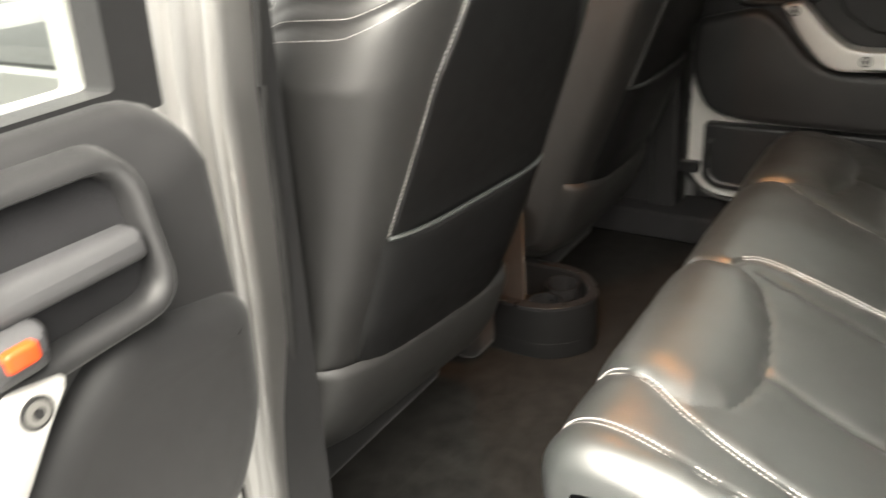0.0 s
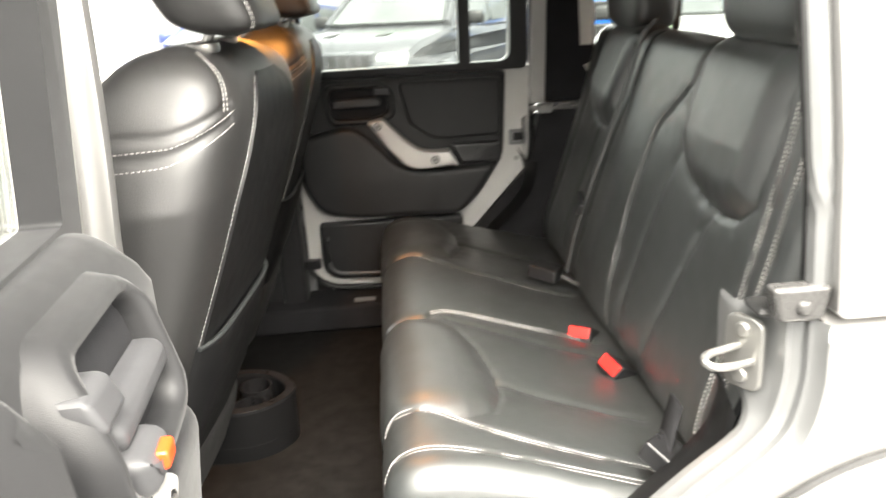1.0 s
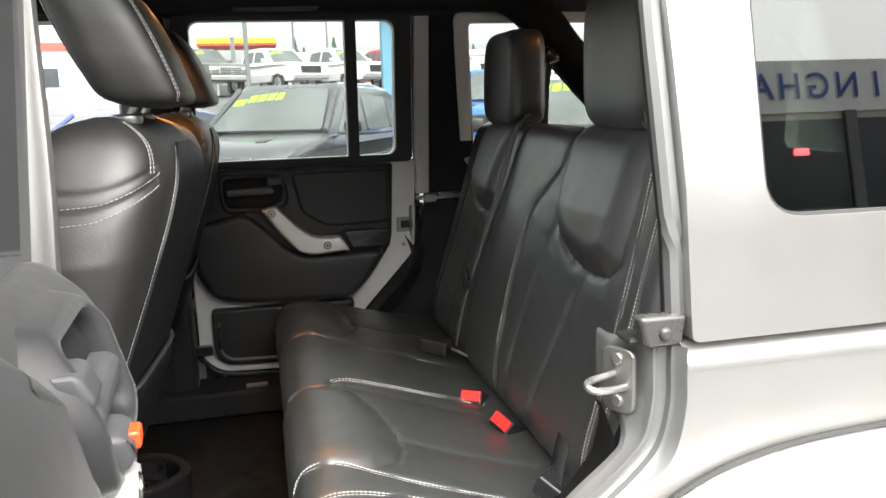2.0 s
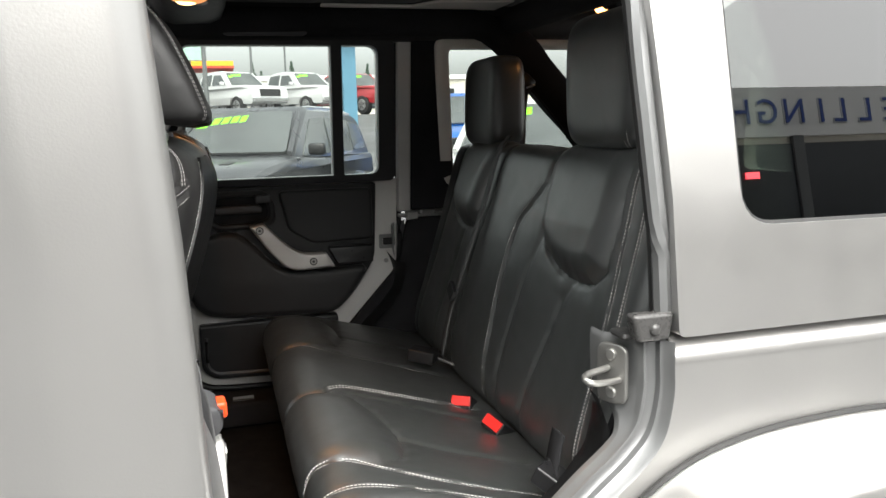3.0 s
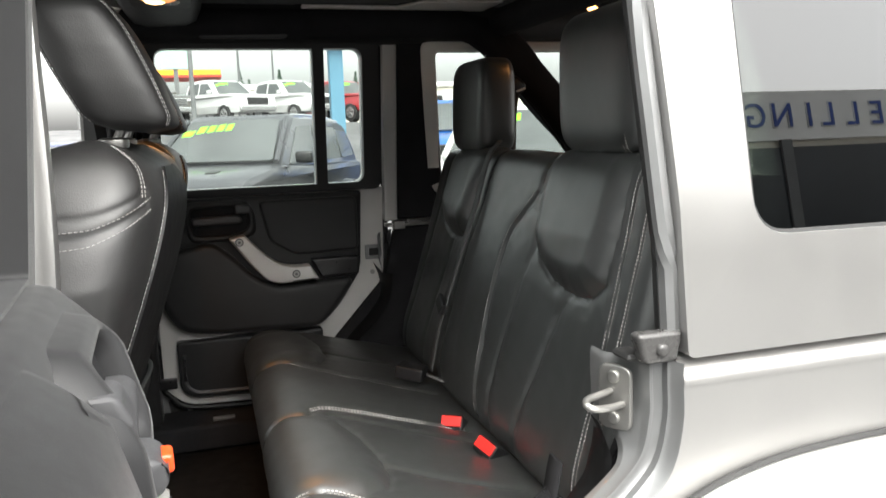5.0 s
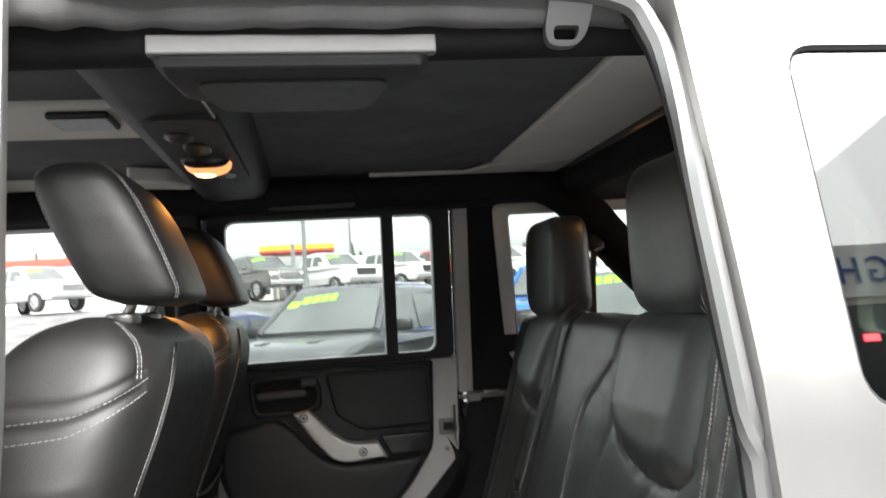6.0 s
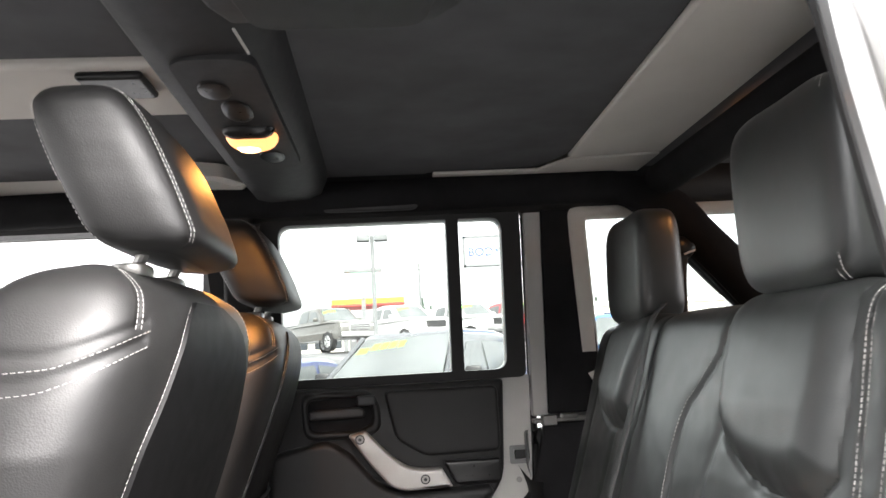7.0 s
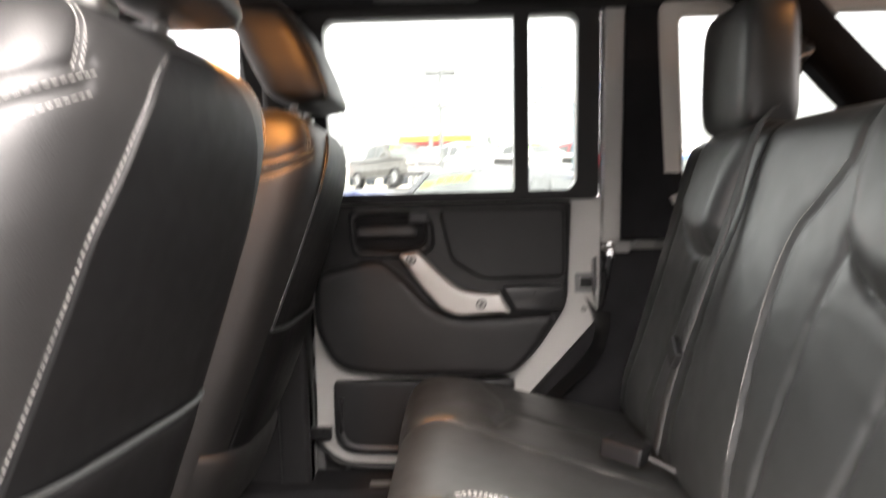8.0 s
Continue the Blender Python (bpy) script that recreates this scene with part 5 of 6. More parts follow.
def front_seat(yc, label, skew=0.0):
    """A front seat: padded back, rear panel with a sagging pocket, headrest on posts, cushion."""
    s = thing("front_seat", label, "seat", group="front seats")
    L = Loft(BACK, yc, 0.46, skew)
    tb = L.at_height(1.221)
    L.grooves = [([(tb - 0.0013 * (u - 130), u) for u in (128, 150, 180, 210, 236)], 0.0035, 2.0), ([(tb + 0.03, 135), (0.95, 135)], 0.003, 2.0), ([(tb + 0.034 - 0.0013 * (u - 130), u) for u in (128, 150, 180, 210, 236)], 0.003, 1.7), ([(0.5, 224), (0.95, 224)], 0.003, 2.0)]
    bm = bmesh.new()
    L.mesh(bm)
    part("backrest", bm, LEATHER_SIDE, s, "black leather backrest", sharp=80)
    # rear panel, narrow at the top; it faces away, its shade is in the colour
    half = lambda z: float(np.interp(z, [0.6, 0.69, 0.93, 1.12, 1.2, 1.235, 1.256, 1.266], [0.174, 0.174, 0.170, 0.150, 0.126, 0.104, 0.08, 0.05]))
    bm = bmesh.new()
    rows = []
    for z in np.linspace(0.60, 1.266, 44):
        t = L.at_height(z)
        row = []
        for q in (-1.0, -0.985, *np.linspace(-0.95, 0.95, 24), 0.985, 1.0):
            a = L.angle(t, half(z) * q)
            row.append(bm.verts.new(L.point(t, a if q < 0 else 180 - a, 0.0 if abs(q) == 1 else 0.0045)))
        rows.append(row)
    for a, b in zip(rows, rows[1:]):
        for i in range(27):
            bm.faces.new((a[i], a[i + 1], b[i + 1], b[i]))
    part("back_panel", bm, VINYL, s, "black vinyl back panel", sharp=50)
    for g in (-1, 1):
        line = []
        for z in np.linspace(0.94, 1.262, 14):
            t = L.at_height(z)
            a = L.angle(t, half(z) + 0.003)
            line.append(tuple(L.point(t, a if g < 0 else 180 - a, 0.0012)))
        thread(s, [line])
    wide = lambda z: float(np.interp(z, [0.58, 0.66, 0.80, 0.94], [0.150, 0.172, 0.178, 0.176]))
    bm = bmesh.new()
    rows = []
    zs = [0.925, 0.933, 0.936, 0.934, 0.928, *np.linspace(0.92, 0.585, 40)]
    lift = [0.002, 0.004, 0.010, 0.015, 0.017] + [float(np.interp(z, [0.585, 0.62, 0.69, 0.705, 0.72, 0.80, 0.92], [0.004, 0.012, 0.014, 0.006, 0.013, 0.020, 0.018])) for z in zs[5:]]
    qs = [-1.0, -0.97, -0.9, -0.75, -0.55, -0.35, -0.15, 0.15, 0.35, 0.55, 0.75, 0.9, 0.97, 1.0]
    for z, o in zip(zs, lift):
        t = L.at_height(z)
        row = []
        for q in qs:
            a = L.angle(t, wide(z) * q)
            k = 1 - abs(q) ** 6
            row.append(bm.verts.new(L.point(t, a if q < 0 else 180 - a, o * k + 0.0015 * k * noise.noise((z * 22, q * 5, yc)))))
        rows.append(row)
    for a, b in zip(rows, rows[1:]):
        for i in range(len(qs) - 1):
            bm.faces.new((a[i], a[i + 1], b[i + 1], b[i]))
    # the pocket takes the panel's colour, darkened for shade
    part("seat_pocket", bm, VINYL, s, "black leather map pocket", sharp=70)
    bm = bmesh.new()
    t = L.at_height(0.936)
    line = []
    for q in np.linspace(-0.98, 0.98, 25):
        a = L.angle(t, wide(0.936) * q)
        line.append(L.point(t, a if q < 0 else 180 - a, 0.010 * (1 - abs(q) ** 6) + 0.002))
    sweep(bm, line, 0.0035, 6)
    part("pocket_piping", bm, LEATHER, s, "piped pocket edge")
    # lower flap across the foot of the back
    bm = bmesh.new()
    rows = []
    top_edge = lambda q: 0.727 + 0.016 * -q
    for k, o in ((0.0, 0.004), (0.03, 0.014), (0.08, 0.019), (0.25, 0.022), (0.6, 0.02), (0.85, 0.015), (0.97, 0.008), (1.0, 0.0)):
        row = []
        for q in np.linspace(-1, 1, 29):
            z = top_edge(q) * (1 - k) + 0.575 * k
            t = L.at_height(z)
            a = L.angle(t, 0.232 * q)
            row.append(bm.verts.new(L.point(t, a if q < 0 else 180 - a, o * (1 - 0.6 * abs(q) ** 8) + 0.0012 * noise.noise((q * 6, k * 3, yc)))))
        rows.append(row)
    for a, b in zip(rows, rows[1:]):
        for i in range(28):
            bm.faces.new((a[i], a[i + 1], b[i + 1], b[i]))
    part("lower_flap", bm, LEATHER_SIDE, s, "black leather flap", sharp=60)
    # sewn bands round the shoulders and along the flanks
    for g in (0, 1):
        m = (lambda u: u) if g == 0 else (lambda u: 180 - u)
        for z in (1.228, 1.213):
            t = L.at_height(z)
            thread(s, [[tuple(L.point(t - 0.0013 * (u - 130), m(u), 0.0006)) for u in range(126, 236, 6)]])
        for u in (133, 137):
            thread(s, [[tuple(L.point(t, m(u), 0.0006)) for t in np.linspace(tb + 0.02, 0.95, 8)]])
        for u in (222, 227, 238):
            thread(s, [[tuple(L.point(t, m(u), 0.0006)) for t in np.linspace(0.55, 0.93, 12)]])
    c = Upholstery([(-1.35, 0.62), (-1.38, 0.70), (-1.34, 0.75), (-1.1, 0.735), (-0.93, 0.70), (-0.90, 0.62)], (-1.34, 0.75), yc - 0.25, yc + 0.25, 0.05)
    c.build("seat_cushion", LEATHER, s, "black leather cushion", step=0.012)
    bm = bmesh.new()
    box(bm, -1.3, -0.86, yc - 0.21, yc + 0.21, 0.435, 0.62)
    part("seat_base", bm, PLASTIC, s, bevel=0.02)
    K = Loft(HEAD, yc, 0.46)
    K.grooves = [([(0.08, 136.5), (0.94, 136.5)], 0.0025, 2.2), ([(0.08, 228), (0.94, 228)], 0.0025, 2.2)]
    bm = bmesh.new()
    K.mesh(bm)
    h = part("headrest", bm, LEATHER_SIDE, s, "black leather headrest", sharp=80)
    for off in (-0.065, 0.065):
        bm = bmesh.new()
        sweep(bm, [Vector((-0.63, yc + off, 1.26)), Vector((-0.60, yc + off, 1.325))], 0.0065, 10)
        part("post", bm, STEEL, h, "chrome headrest post")
        bm = bmesh.new()
        superpad(bm, (0.02, 0.024, 0.008), 0.5, 0.6, Matrix.Translation((-0.615, yc + off, 1.299)), 16, 8)
        part("post_guide", bm, STEEL, h, "grey post guide")
    for g in (0, 1):
        m = (lambda u: u) if g == 0 else (lambda u: 180 - u)
        for u in (134, 139, 226):
            thread(h, [[tuple(K.point(t, m(u), 0.0006)) for t in np.linspace(0.12, 0.9, 14)]])
    return s


front_seat(-0.379, "black leather driver's seat with map pocket and white stitching", 0.09)
front_seat(0.375, "black leather passenger seat with map pocket and white stitching")

# ---- console between the front seats ----
con = thing("centre_console", "black centre console with rear cup holders", "console")
bm = bmesh.new()
box(bm, -1.25, -0.82, -0.11, 0.13, 0.435, 0.72)
part("console_body", bm, PLASTIC, con, bevel=0.03)
cup = thing("rear_cup_holder", "black cup holder at the back of the centre console", "cup holder")
bm = bmesh.new()
cx, cy = -0.72, 0.06
outer = rounded([(-0.86, -0.03), (-0.70, -0.035), (-0.62, 0.06), (-0.70, 0.17), (-0.86, 0.165)], [0.01, 0.07, 0.09, 0.07, 0.01], 8)
hole = rounded([(-0.84, -0.008), (-0.71, -0.012), (-0.643, 0.06), (-0.71, 0.15), (-0.84, 0.145)], [0.01, 0.06, 0.08, 0.06, 0.01], 8)
up = lambda x, y, d: Vector((x, y, d))
prism(bm, outer, [], 0.436, 0.47, up)
prism(bm, outer, [hole], 0.47, 0.545, up)
part("cup_body", bm, VINYL, cup, bevel=0.006)
bm = bmesh.new()
prism(bm, [(cx2 * 1.0, cy2) for cx2, cy2 in outer], [hole], 0.545, 0.552, up)
part("rim", bm, SMOOTH, cup, "glossy black rim", bevel=0.003)
for y in (0.02, 0.105):
    bm = bmesh.new()
    prism(bm, [(-0.73 + 0.036 * math.cos(a), y + 0.036 * math.sin(a)) for a in (j * math.pi / 12 for j in range(24))], [[(-0.73 + 0.033 * math.cos(a), y + 0.033 * math.sin(a)) for a in (j * math.pi / 12 for j in range(24))]], 0.47, 0.542, up)
    part("cup_ring", bm, SMOOTH, cup, "glossy black cup ring")
mat_floor = thing("floor_mat", "black ribbed floor mat", "floor mat")
bm = bmesh.new()
prism(bm, rounded([(-0.75, -0.56), (-0.40, -0.56), (-0.40, -0.08), (-0.62, -0.08), (-0.75, -0.2)], 0.03, 4), [], 0.435, 0.441, up)
part("mat", bm, CARPET, mat_floor, bevel=0.002)


# ---- outside: ground ----
GROUND = -0.15
ASPHALT = material("asphalt", (0.105, 0.106, 0.107), 0.85, vary=0.35, scale=1.2, grain=0.7, grain_scale=90, spec=0.3)


def ground_z(y):
    return float(np.interp(y, [1.5, 4.0, 9.5, 33, 45, 70, 120], [GROUND, -0.19, -0.17, 1.85, 2.0, 2.4, 2.6]))


bm = bmesh.new()
ys = [-1500, -400, -60, -20, -9, -4, 0, 1.5, 4, 9.5, 14, 20, 26, 33, 45, 70, 120, 400, 1500]
xs = [-1500, -300, -100, -40, -20, -10, 0, 10, 20, 40, 100, 300, 1500]
rows = [[bm.verts.new((x, y, ground_z(y))) for x in xs] for y in ys]
for a, b in zip(rows, rows[1:]):
    for j in range(len(xs) - 1):
        bm.faces.new((a[j], a[j + 1], b[j + 1], b[j]))
tagged(part("ground", bm, ASPHALT), "grey asphalt of a sloping car lot", "ground", kind="structure")

# ---- outside: parked vehicles ----
LIME = material("lime_marker_paint", (0.22, 0.8, 0.02), 0.7, vary=0.1, scale=6)
CARGLASS = material("dark_car_glass", (0.085, 0.092, 0.092), 0.14, vary=0.2, scale=1.5, spec=0.4)
CHROME = material("chrome", (0.8, 0.8, 0.8), 0.15, metal=1.0, vary=0.05)
TYRE = material("tyre_rubber", (0.025, 0.025, 0.025), 0.8, vary=0.2)
ALLOY = material("alloy_wheel", (0.5, 0.5, 0.5), 0.35, metal=0.8, vary=0.1)
LAMP = material("headlight_glass", (0.75, 0.76, 0.76), 0.12, vary=0.1, scale=6)
BLACKTRIM = material("black_exterior_trim", (0.02, 0.02, 0.02), 0.45)


def paint(name, rgb, metal=0.2):
    return material(name, rgb, 0.3, metal=metal, vary=0.05, scale=1.0, coat=0.8)


SUV = dict(length=4.82, width=1.90, belt=1.10, hood=1.08, floor=0.36, wheel=0.38, axles=(1.45, -1.47),
           body=[(-2.40, 0.50), (-2.42, 0.85), (-2.33, 1.08), (0.0, 1.10), (0.95, 1.155), (1.5, 1.14), (2.05, 1.07), (2.3, 0.98), (2.41, 0.82), (2.42, 0.50)],
           cabin=[(-2.30, 1.06), (-2.02, 1.52), (-1.8, 1.66), (-1.2, 1.74), (0.0, 1.75), (0.3, 1.71), (1.12, 1.12)],
           windows=[[(-2.02, 1.16), (-1.86, 1.52), (-1.38, 1.57), (-1.30, 1.14)], [(-1.24, 1.14), (-1.32, 1.58), (-0.36, 1.62), (-0.28, 1.14)], [(-0.20, 1.14), (-0.28, 1.62), (0.22, 1.60), (0.83, 1.14)]],
           screen=((1.07, 1.175), (0.34, 1.69)), rails=True)
TRUCK = dict(length=5.85, width=1.98, belt=1.28, hood=1.22, floor=0.50, wheel=0.42, axles=(1.85, -1.85),
             body=[(-2.9, 0.60), (-2.92, 1.26), (-0.95, 1.29), (1.25, 1.29), (1.7, 1.30), (2.3, 1.28), (2.68, 1.23), (2.85, 1.13), (2.92, 0.9), (2.9, 0.58)],
             cabin=[(-1.12, 1.25), (-1.0, 1.78), (-0.8, 1.91), (-0.2, 1.96), (0.3, 1.95), (0.6, 1.88), (1.38, 1.27)],
             windows=[[(-0.94, 1.34), (-0.86, 1.78), (-0.14, 1.83), (-0.14, 1.34)], [(-0.02, 1.34), (-0.02, 1.80), (0.52, 1.78), (1.02, 1.34)]],
             screen=((1.30, 1.31), (0.64, 1.87)), rails=False)
SEDAN = dict(length=4.6, width=1.82, belt=0.98, hood=0.95, floor=0.28, wheel=0.33, axles=(1.38, -1.38),
             body=[(-2.28, 0.42), (-2.3, 0.80), (-2.2, 0.98), (-1.4, 1.0), (0.8, 0.98), (1.6, 0.93), (2.1, 0.82), (2.28, 0.66), (2.28, 0.40)],
             cabin=[(-1.75, 0.96), (-1.05, 1.36), (-0.5, 1.47), (0.0, 1.46), (0.25, 1.42), (1.08, 0.95)],
             windows=[[(-1.15, 1.03), (-0.82, 1.33), (-0.3, 1.38), (-0.3, 1.02)], [(-0.22, 1.02), (-0.22, 1.38), (0.18, 1.36), (0.72, 1.02)]],
             screen=((1.02, 1.0), (0.3, 1.40)), rails=False)


def vehicle(name, label, spec, color, at, heading, price=True, grille=CHROME, group="parked vehicles", slots=0):
    """A parked vehicle built from its side outline: body with wheel arches, cabin, windows, wheels, lights. heading: degrees of its nose from +x."""
    v = thing(name, label, name.split("_")[-1] if name != "sport_utility" else "car", group=group)
    W = spec["width"] / 2
    belt = spec["belt"]
    lean = lambda z: 1 - 0.30 * max(0.0, z - belt)
    nose = lambda x: 1 - 0.10 * max(0.0, abs(x) / (spec["length"] / 2) - 0.72) / 0.28
    M = pose(*at, 0, 0, heading)
    P = lambda x, z, y: M @ Vector((x, y * lean(z) * nose(x), z))
    low = []
    for ax in spec["axles"][::-1]:
        r = spec["wheel"] + 0.07
        low += [(ax + r * math.cos(a), max(spec["floor"], spec["wheel"] + r * math.sin(a))) for a in (math.pi * (1 - j / 8) for j in range(9))]
    out = spec["body"] + [(spec["length"] / 2 - 0.1, spec["floor"])] + low[::-1] + [(-spec["length"] / 2 + 0.1, spec["floor"])]
    ny = [-1, -0.97, -0.88, -0.5, 0, 0.5, 0.88, 0.97, 1]
    drop = {1: 0.10, 0.97: 0.03}
    # body: sections across the width, the top edges rounded down
    bm = bmesh.new()
    rows = [[bm.verts.new(P(x, z - (drop.get(abs(q), 0.0) if z > 0.8 else 0.0), q * W)) for q in ny] for x, z in out]
    k = len(out)
    for i in range(k):
        a, b = rows[i], rows[(i + 1) % k]
        for j in range(len(ny) - 1):
            bm.faces.new((a[j], b[j], b[j + 1], a[j + 1]))
    from mathutils.geometry import tessellate_polygon
    for t in tessellate_polygon([[Vector((x, z, 0)) for x, z in out]]):
        for e in (0, -1):
            bm.faces.new([rows[i][e] for i in t])
    part("body", bm, color, v, sharp=40)
    if spec is TRUCK:
        bm = bmesh.new()
        box(bm, -2.84, -1.02, -W * 0.88, W * 0.88, 1.2, 1.30, M)
        part("cargo_bed", bm, BLACKTRIM, v)
    # cabin
    bm = bmesh.new()
    cab = smooth_line(spec["cabin"], 3)
    rows = [[bm.verts.new(P(x, z - (0.05 if abs(q) == 1 and z > belt + 0.4 else 0), q * W * 0.93)) for q in (-1, -0.9, -0.4, 0, 0.4, 0.9, 1)] for x, z in cab]
    for a, b in zip(rows, rows[1:]):
        for j in range(6):
            bm.faces.new((a[j], b[j], b[j + 1], a[j + 1]))
    for t in tessellate_polygon([[Vector((x, z, 0)) for x, z in cab]]):
        for e in (0, -1):
            bm.faces.new([rows[i][e] for i in t])
    part("cabin", bm, color, v, sharp=40)
    for w in spec["windows"]:
        for g in (-1, 1):
            bm = bmesh.new()
            prism(bm, rounded(w, 0.05, 3), [], g * (W * 0.93 - 0.02), g * (W * 0.93 + 0.012), P)
            part("side_window", bm, CARGLASS, v, "dark side window")
    (x0, z0), (x1, z1) = spec["screen"]
    up = Vector((x1 - x0, 0, z1 - z0))
    nrm = Vector((up.z, 0, -up.x)).normalized() * 0.03
    bm = bmesh.new()
    S = lambda a, b, d: M @ (Vector((x0, b * W * 0.93 * lean(z0 + a * (z1 - z0)), z0)) + up * a + nrm * d)
    prism(bm, rounded([(0.0, -0.88), (0.0, 0.88), (0.97, 0.82), (0.97, -0.82)], 0.06, 3), [], 0.2, 1.15, S)
    ws = part("windscreen", bm, CARGLASS, v, "pale reflecting windscreen")
    if price:
        for n_, (a0, b0, a1, b1) in enumerate(((0.58, -0.80, 0.72, -0.62), (0.66, -0.58, 0.82, -0.45), (0.68, -0.41, 0.84, -0.29), (0.70, -0.25, 0.86, -0.13), (0.71, -0.09, 0.87, 0.02))):
            bm = bmesh.new()
            prism(bm, [(a0, b0), (a0 + 0.02, b1), (a1 + 0.02, b1), (a1, b0)], [], 1.16, 1.25, S)
            part("price_mark", bm, LIME, ws, "lime green painted mark")
    for g in (-1, 1):
        bm = bmesh.new()
        sweep(bm, [S(a, g * 0.93, 0.9) for a in (-0.02, 0.5, 1.0)], 0.035, 6)
        part("screen_pillar", bm, color, v)
        bm = bmesh.new()
        superpad(bm, (0.06, 0.11, 0.075), 0.5, 0.6, M @ Matrix.Translation((x0 - 0.28, g * (W + 0.10), belt + 0.12)), 14, 10)
        part("wing_mirror", bm, color if spec is not SUV else BLACKTRIM, v)
        bm = bmesh.new()
        bx = spec["length"] / 2
        fz = spec["hood"] - 0.30
        box(bm, bx - 0.22, bx - 0.035, g * W * 0.55, g * W * 0.90, fz, fz + 0.16, M)
        part("headlight", bm, LAMP, v, "clear headlight", bevel=0.03)
        if spec["rails"]:
            bm = bmesh.new()
            sweep(bm, [P(x, z + 0.012, g * W * 0.82) for x, z in ((-1.9, 1.66), (-1.2, 1.74), (0.0, 1.75), (0.25, 1.70))], 0.018, 6)
            part("roof_bar", bm, CHROME, v)
            bm = bmesh.new()
            prism(bm, rounded([(0.98, 1.165), (1.9, 1.102), (1.9, 1.07), (0.98, 1.12)], 0.01, 2), [], g * 0.28, g * 0.40, lambda x, z, y: M @ Vector((x, y, z)))
            part("bonnet_vent", bm, BLACKTRIM, v)
    bx, hz = spec["length"] / 2, spec["hood"]
    bm = bmesh.new()
    box(bm, bx - 0.1, bx + 0.015, -W * 0.52, W * 0.52, hz - 0.42, hz - 0.12, M)
    gr = part("grille", bm, grille, v, "front grille", bevel=0.03)
    for j in range(slots or 3):
        bm = bmesh.new()
        if slots:
            c = (j - (slots - 1) / 2) * W * 0.145
            box(bm, bx, bx + 0.022, c - W * 0.05, c + W * 0.05, hz - 0.38, hz - 0.16, M)
        else:
            box(bm, bx, bx + 0.022, -W * 0.48, W * 0.48, hz - 0.39 + j * 0.09, hz - 0.34 + j * 0.09, M)
        part("grille_slot", bm, BLACKTRIM, gr)
    bm = bmesh.new()
    box(bm, bx - 0.15, bx + 0.06, -W * 0.9, W * 0.9, spec["floor"] + 0.06, spec["floor"] + 0.26, M)
    part("bumper", bm, CHROME if spec is TRUCK else BLACKTRIM, v, bevel=0.04)
    for ax in spec["axles"]:
        for g in (-1, 1):
            r = spec["wheel"]
            R = M @ Matrix.Translation((ax, g * (W - 0.12), r)) @ Euler((math.pi / 2, 0, 0)).to_matrix().to_4x4()
            bm = bmesh.new()
            bmesh.ops.create_cone(bm, cap_ends=True, segments=28, radius1=r, radius2=r, depth=0.25, matrix=R)
            w = part("wheel", bm, TYRE, v, "black tyre", bevel=0.03)
            bm = bmesh.new()
            bmesh.ops.create_cone(bm, cap_ends=True, segments=20, radius1=r * 0.62, radius2=r * 0.62, depth=0.262, matrix=R)
            part("rim", bm, ALLOY, w, "alloy rim", bevel=0.015)
            for sp_ in range(5):
                bm = bmesh.new()
                box(bm, -r * 0.07, r * 0.07, r * 0.12, r * 0.55, -0.14, 0.14, R @ Euler((0, 0, sp_ * math.pi * 0.4)).to_matrix().to_4x4())
                part("spoke", bm, CHROME, w)
    return v


WHITE = paint("white_car_paint", (0.5, 0.5, 0.495), 0.0)
GREYSILVER = paint("grey_silver_car_paint", (0.42, 0.44, 0.45), 0.5)
BRONZE = paint("dark_bronze_car_paint", (0.10, 0.095, 0.085), 0.4)
REDCAR = paint("red_car_paint", (0.32, 0.02, 0.025), 0.1)
NAVY = paint("navy_car_paint", (0.02, 0.035, 0.12), 0.3)
BLUE = paint("bright_blue_car_paint", (0.01, 0.11, 0.42), 0.1)
DARKCAR = material("charcoal_car_paint", (0.045, 0.048, 0.052), 0.3, metal=0.0, vary=0.1, scale=1.0, coat=0.7, coat_ior=1.5, coat_rough=0.12)

vehicle("sport_utility", "glossy charcoal sport utility with lime price figures on its windscreen", SUV, DARKCAR, (0.12, 9.3, ground_z(9.3)), 243, grille=DARKCAR, slots=7)
vehicle("sport_utility", "white sport utility with a lime mark on its windscreen", SUV, WHITE, (3.3, 7.4, ground_z(7.4)), 243, grille=BLACKTRIM)
vehicle("sedan", "navy blue sedan parked beside the sport utility", SEDAN, NAVY, (-2.1, 9.8, ground_z(9.8)), 243, price=False, grille=BLACKTRIM)
vehicle("sport_utility", "bright blue boxy car standing behind the others", SUV, BLUE, (4.3, 13.0, ground_z(13.0)), 243, price=False, grille=BLACKTRIM)
for x, y, col, lab, h in ((-2.9, 34.0, BRONZE, "dark bronze pickup truck with chrome grille", 302), (0.35, 34.6, WHITE, "white pickup truck with lime price marks", 302), (3.3, 35.2, WHITE, "white pickup truck with lime price marks", 302),
                          (6.0, 36.4, REDCAR, "red pickup truck in the far row", 302), (8.6, 36.4, WHITE, "white pickup truck in the far row", 302), (-12.1, 33.5, GREYSILVER, "pale silver pickup truck in the far row", 320),
                          (-16.0, 33.5, WHITE, "white pickup truck in the far row", 320)):
    vehicle("pickup_truck", lab, TRUCK, col, (x, y, ground_z(y)), h, grille=BLACKTRIM if col is WHITE else CHROME)

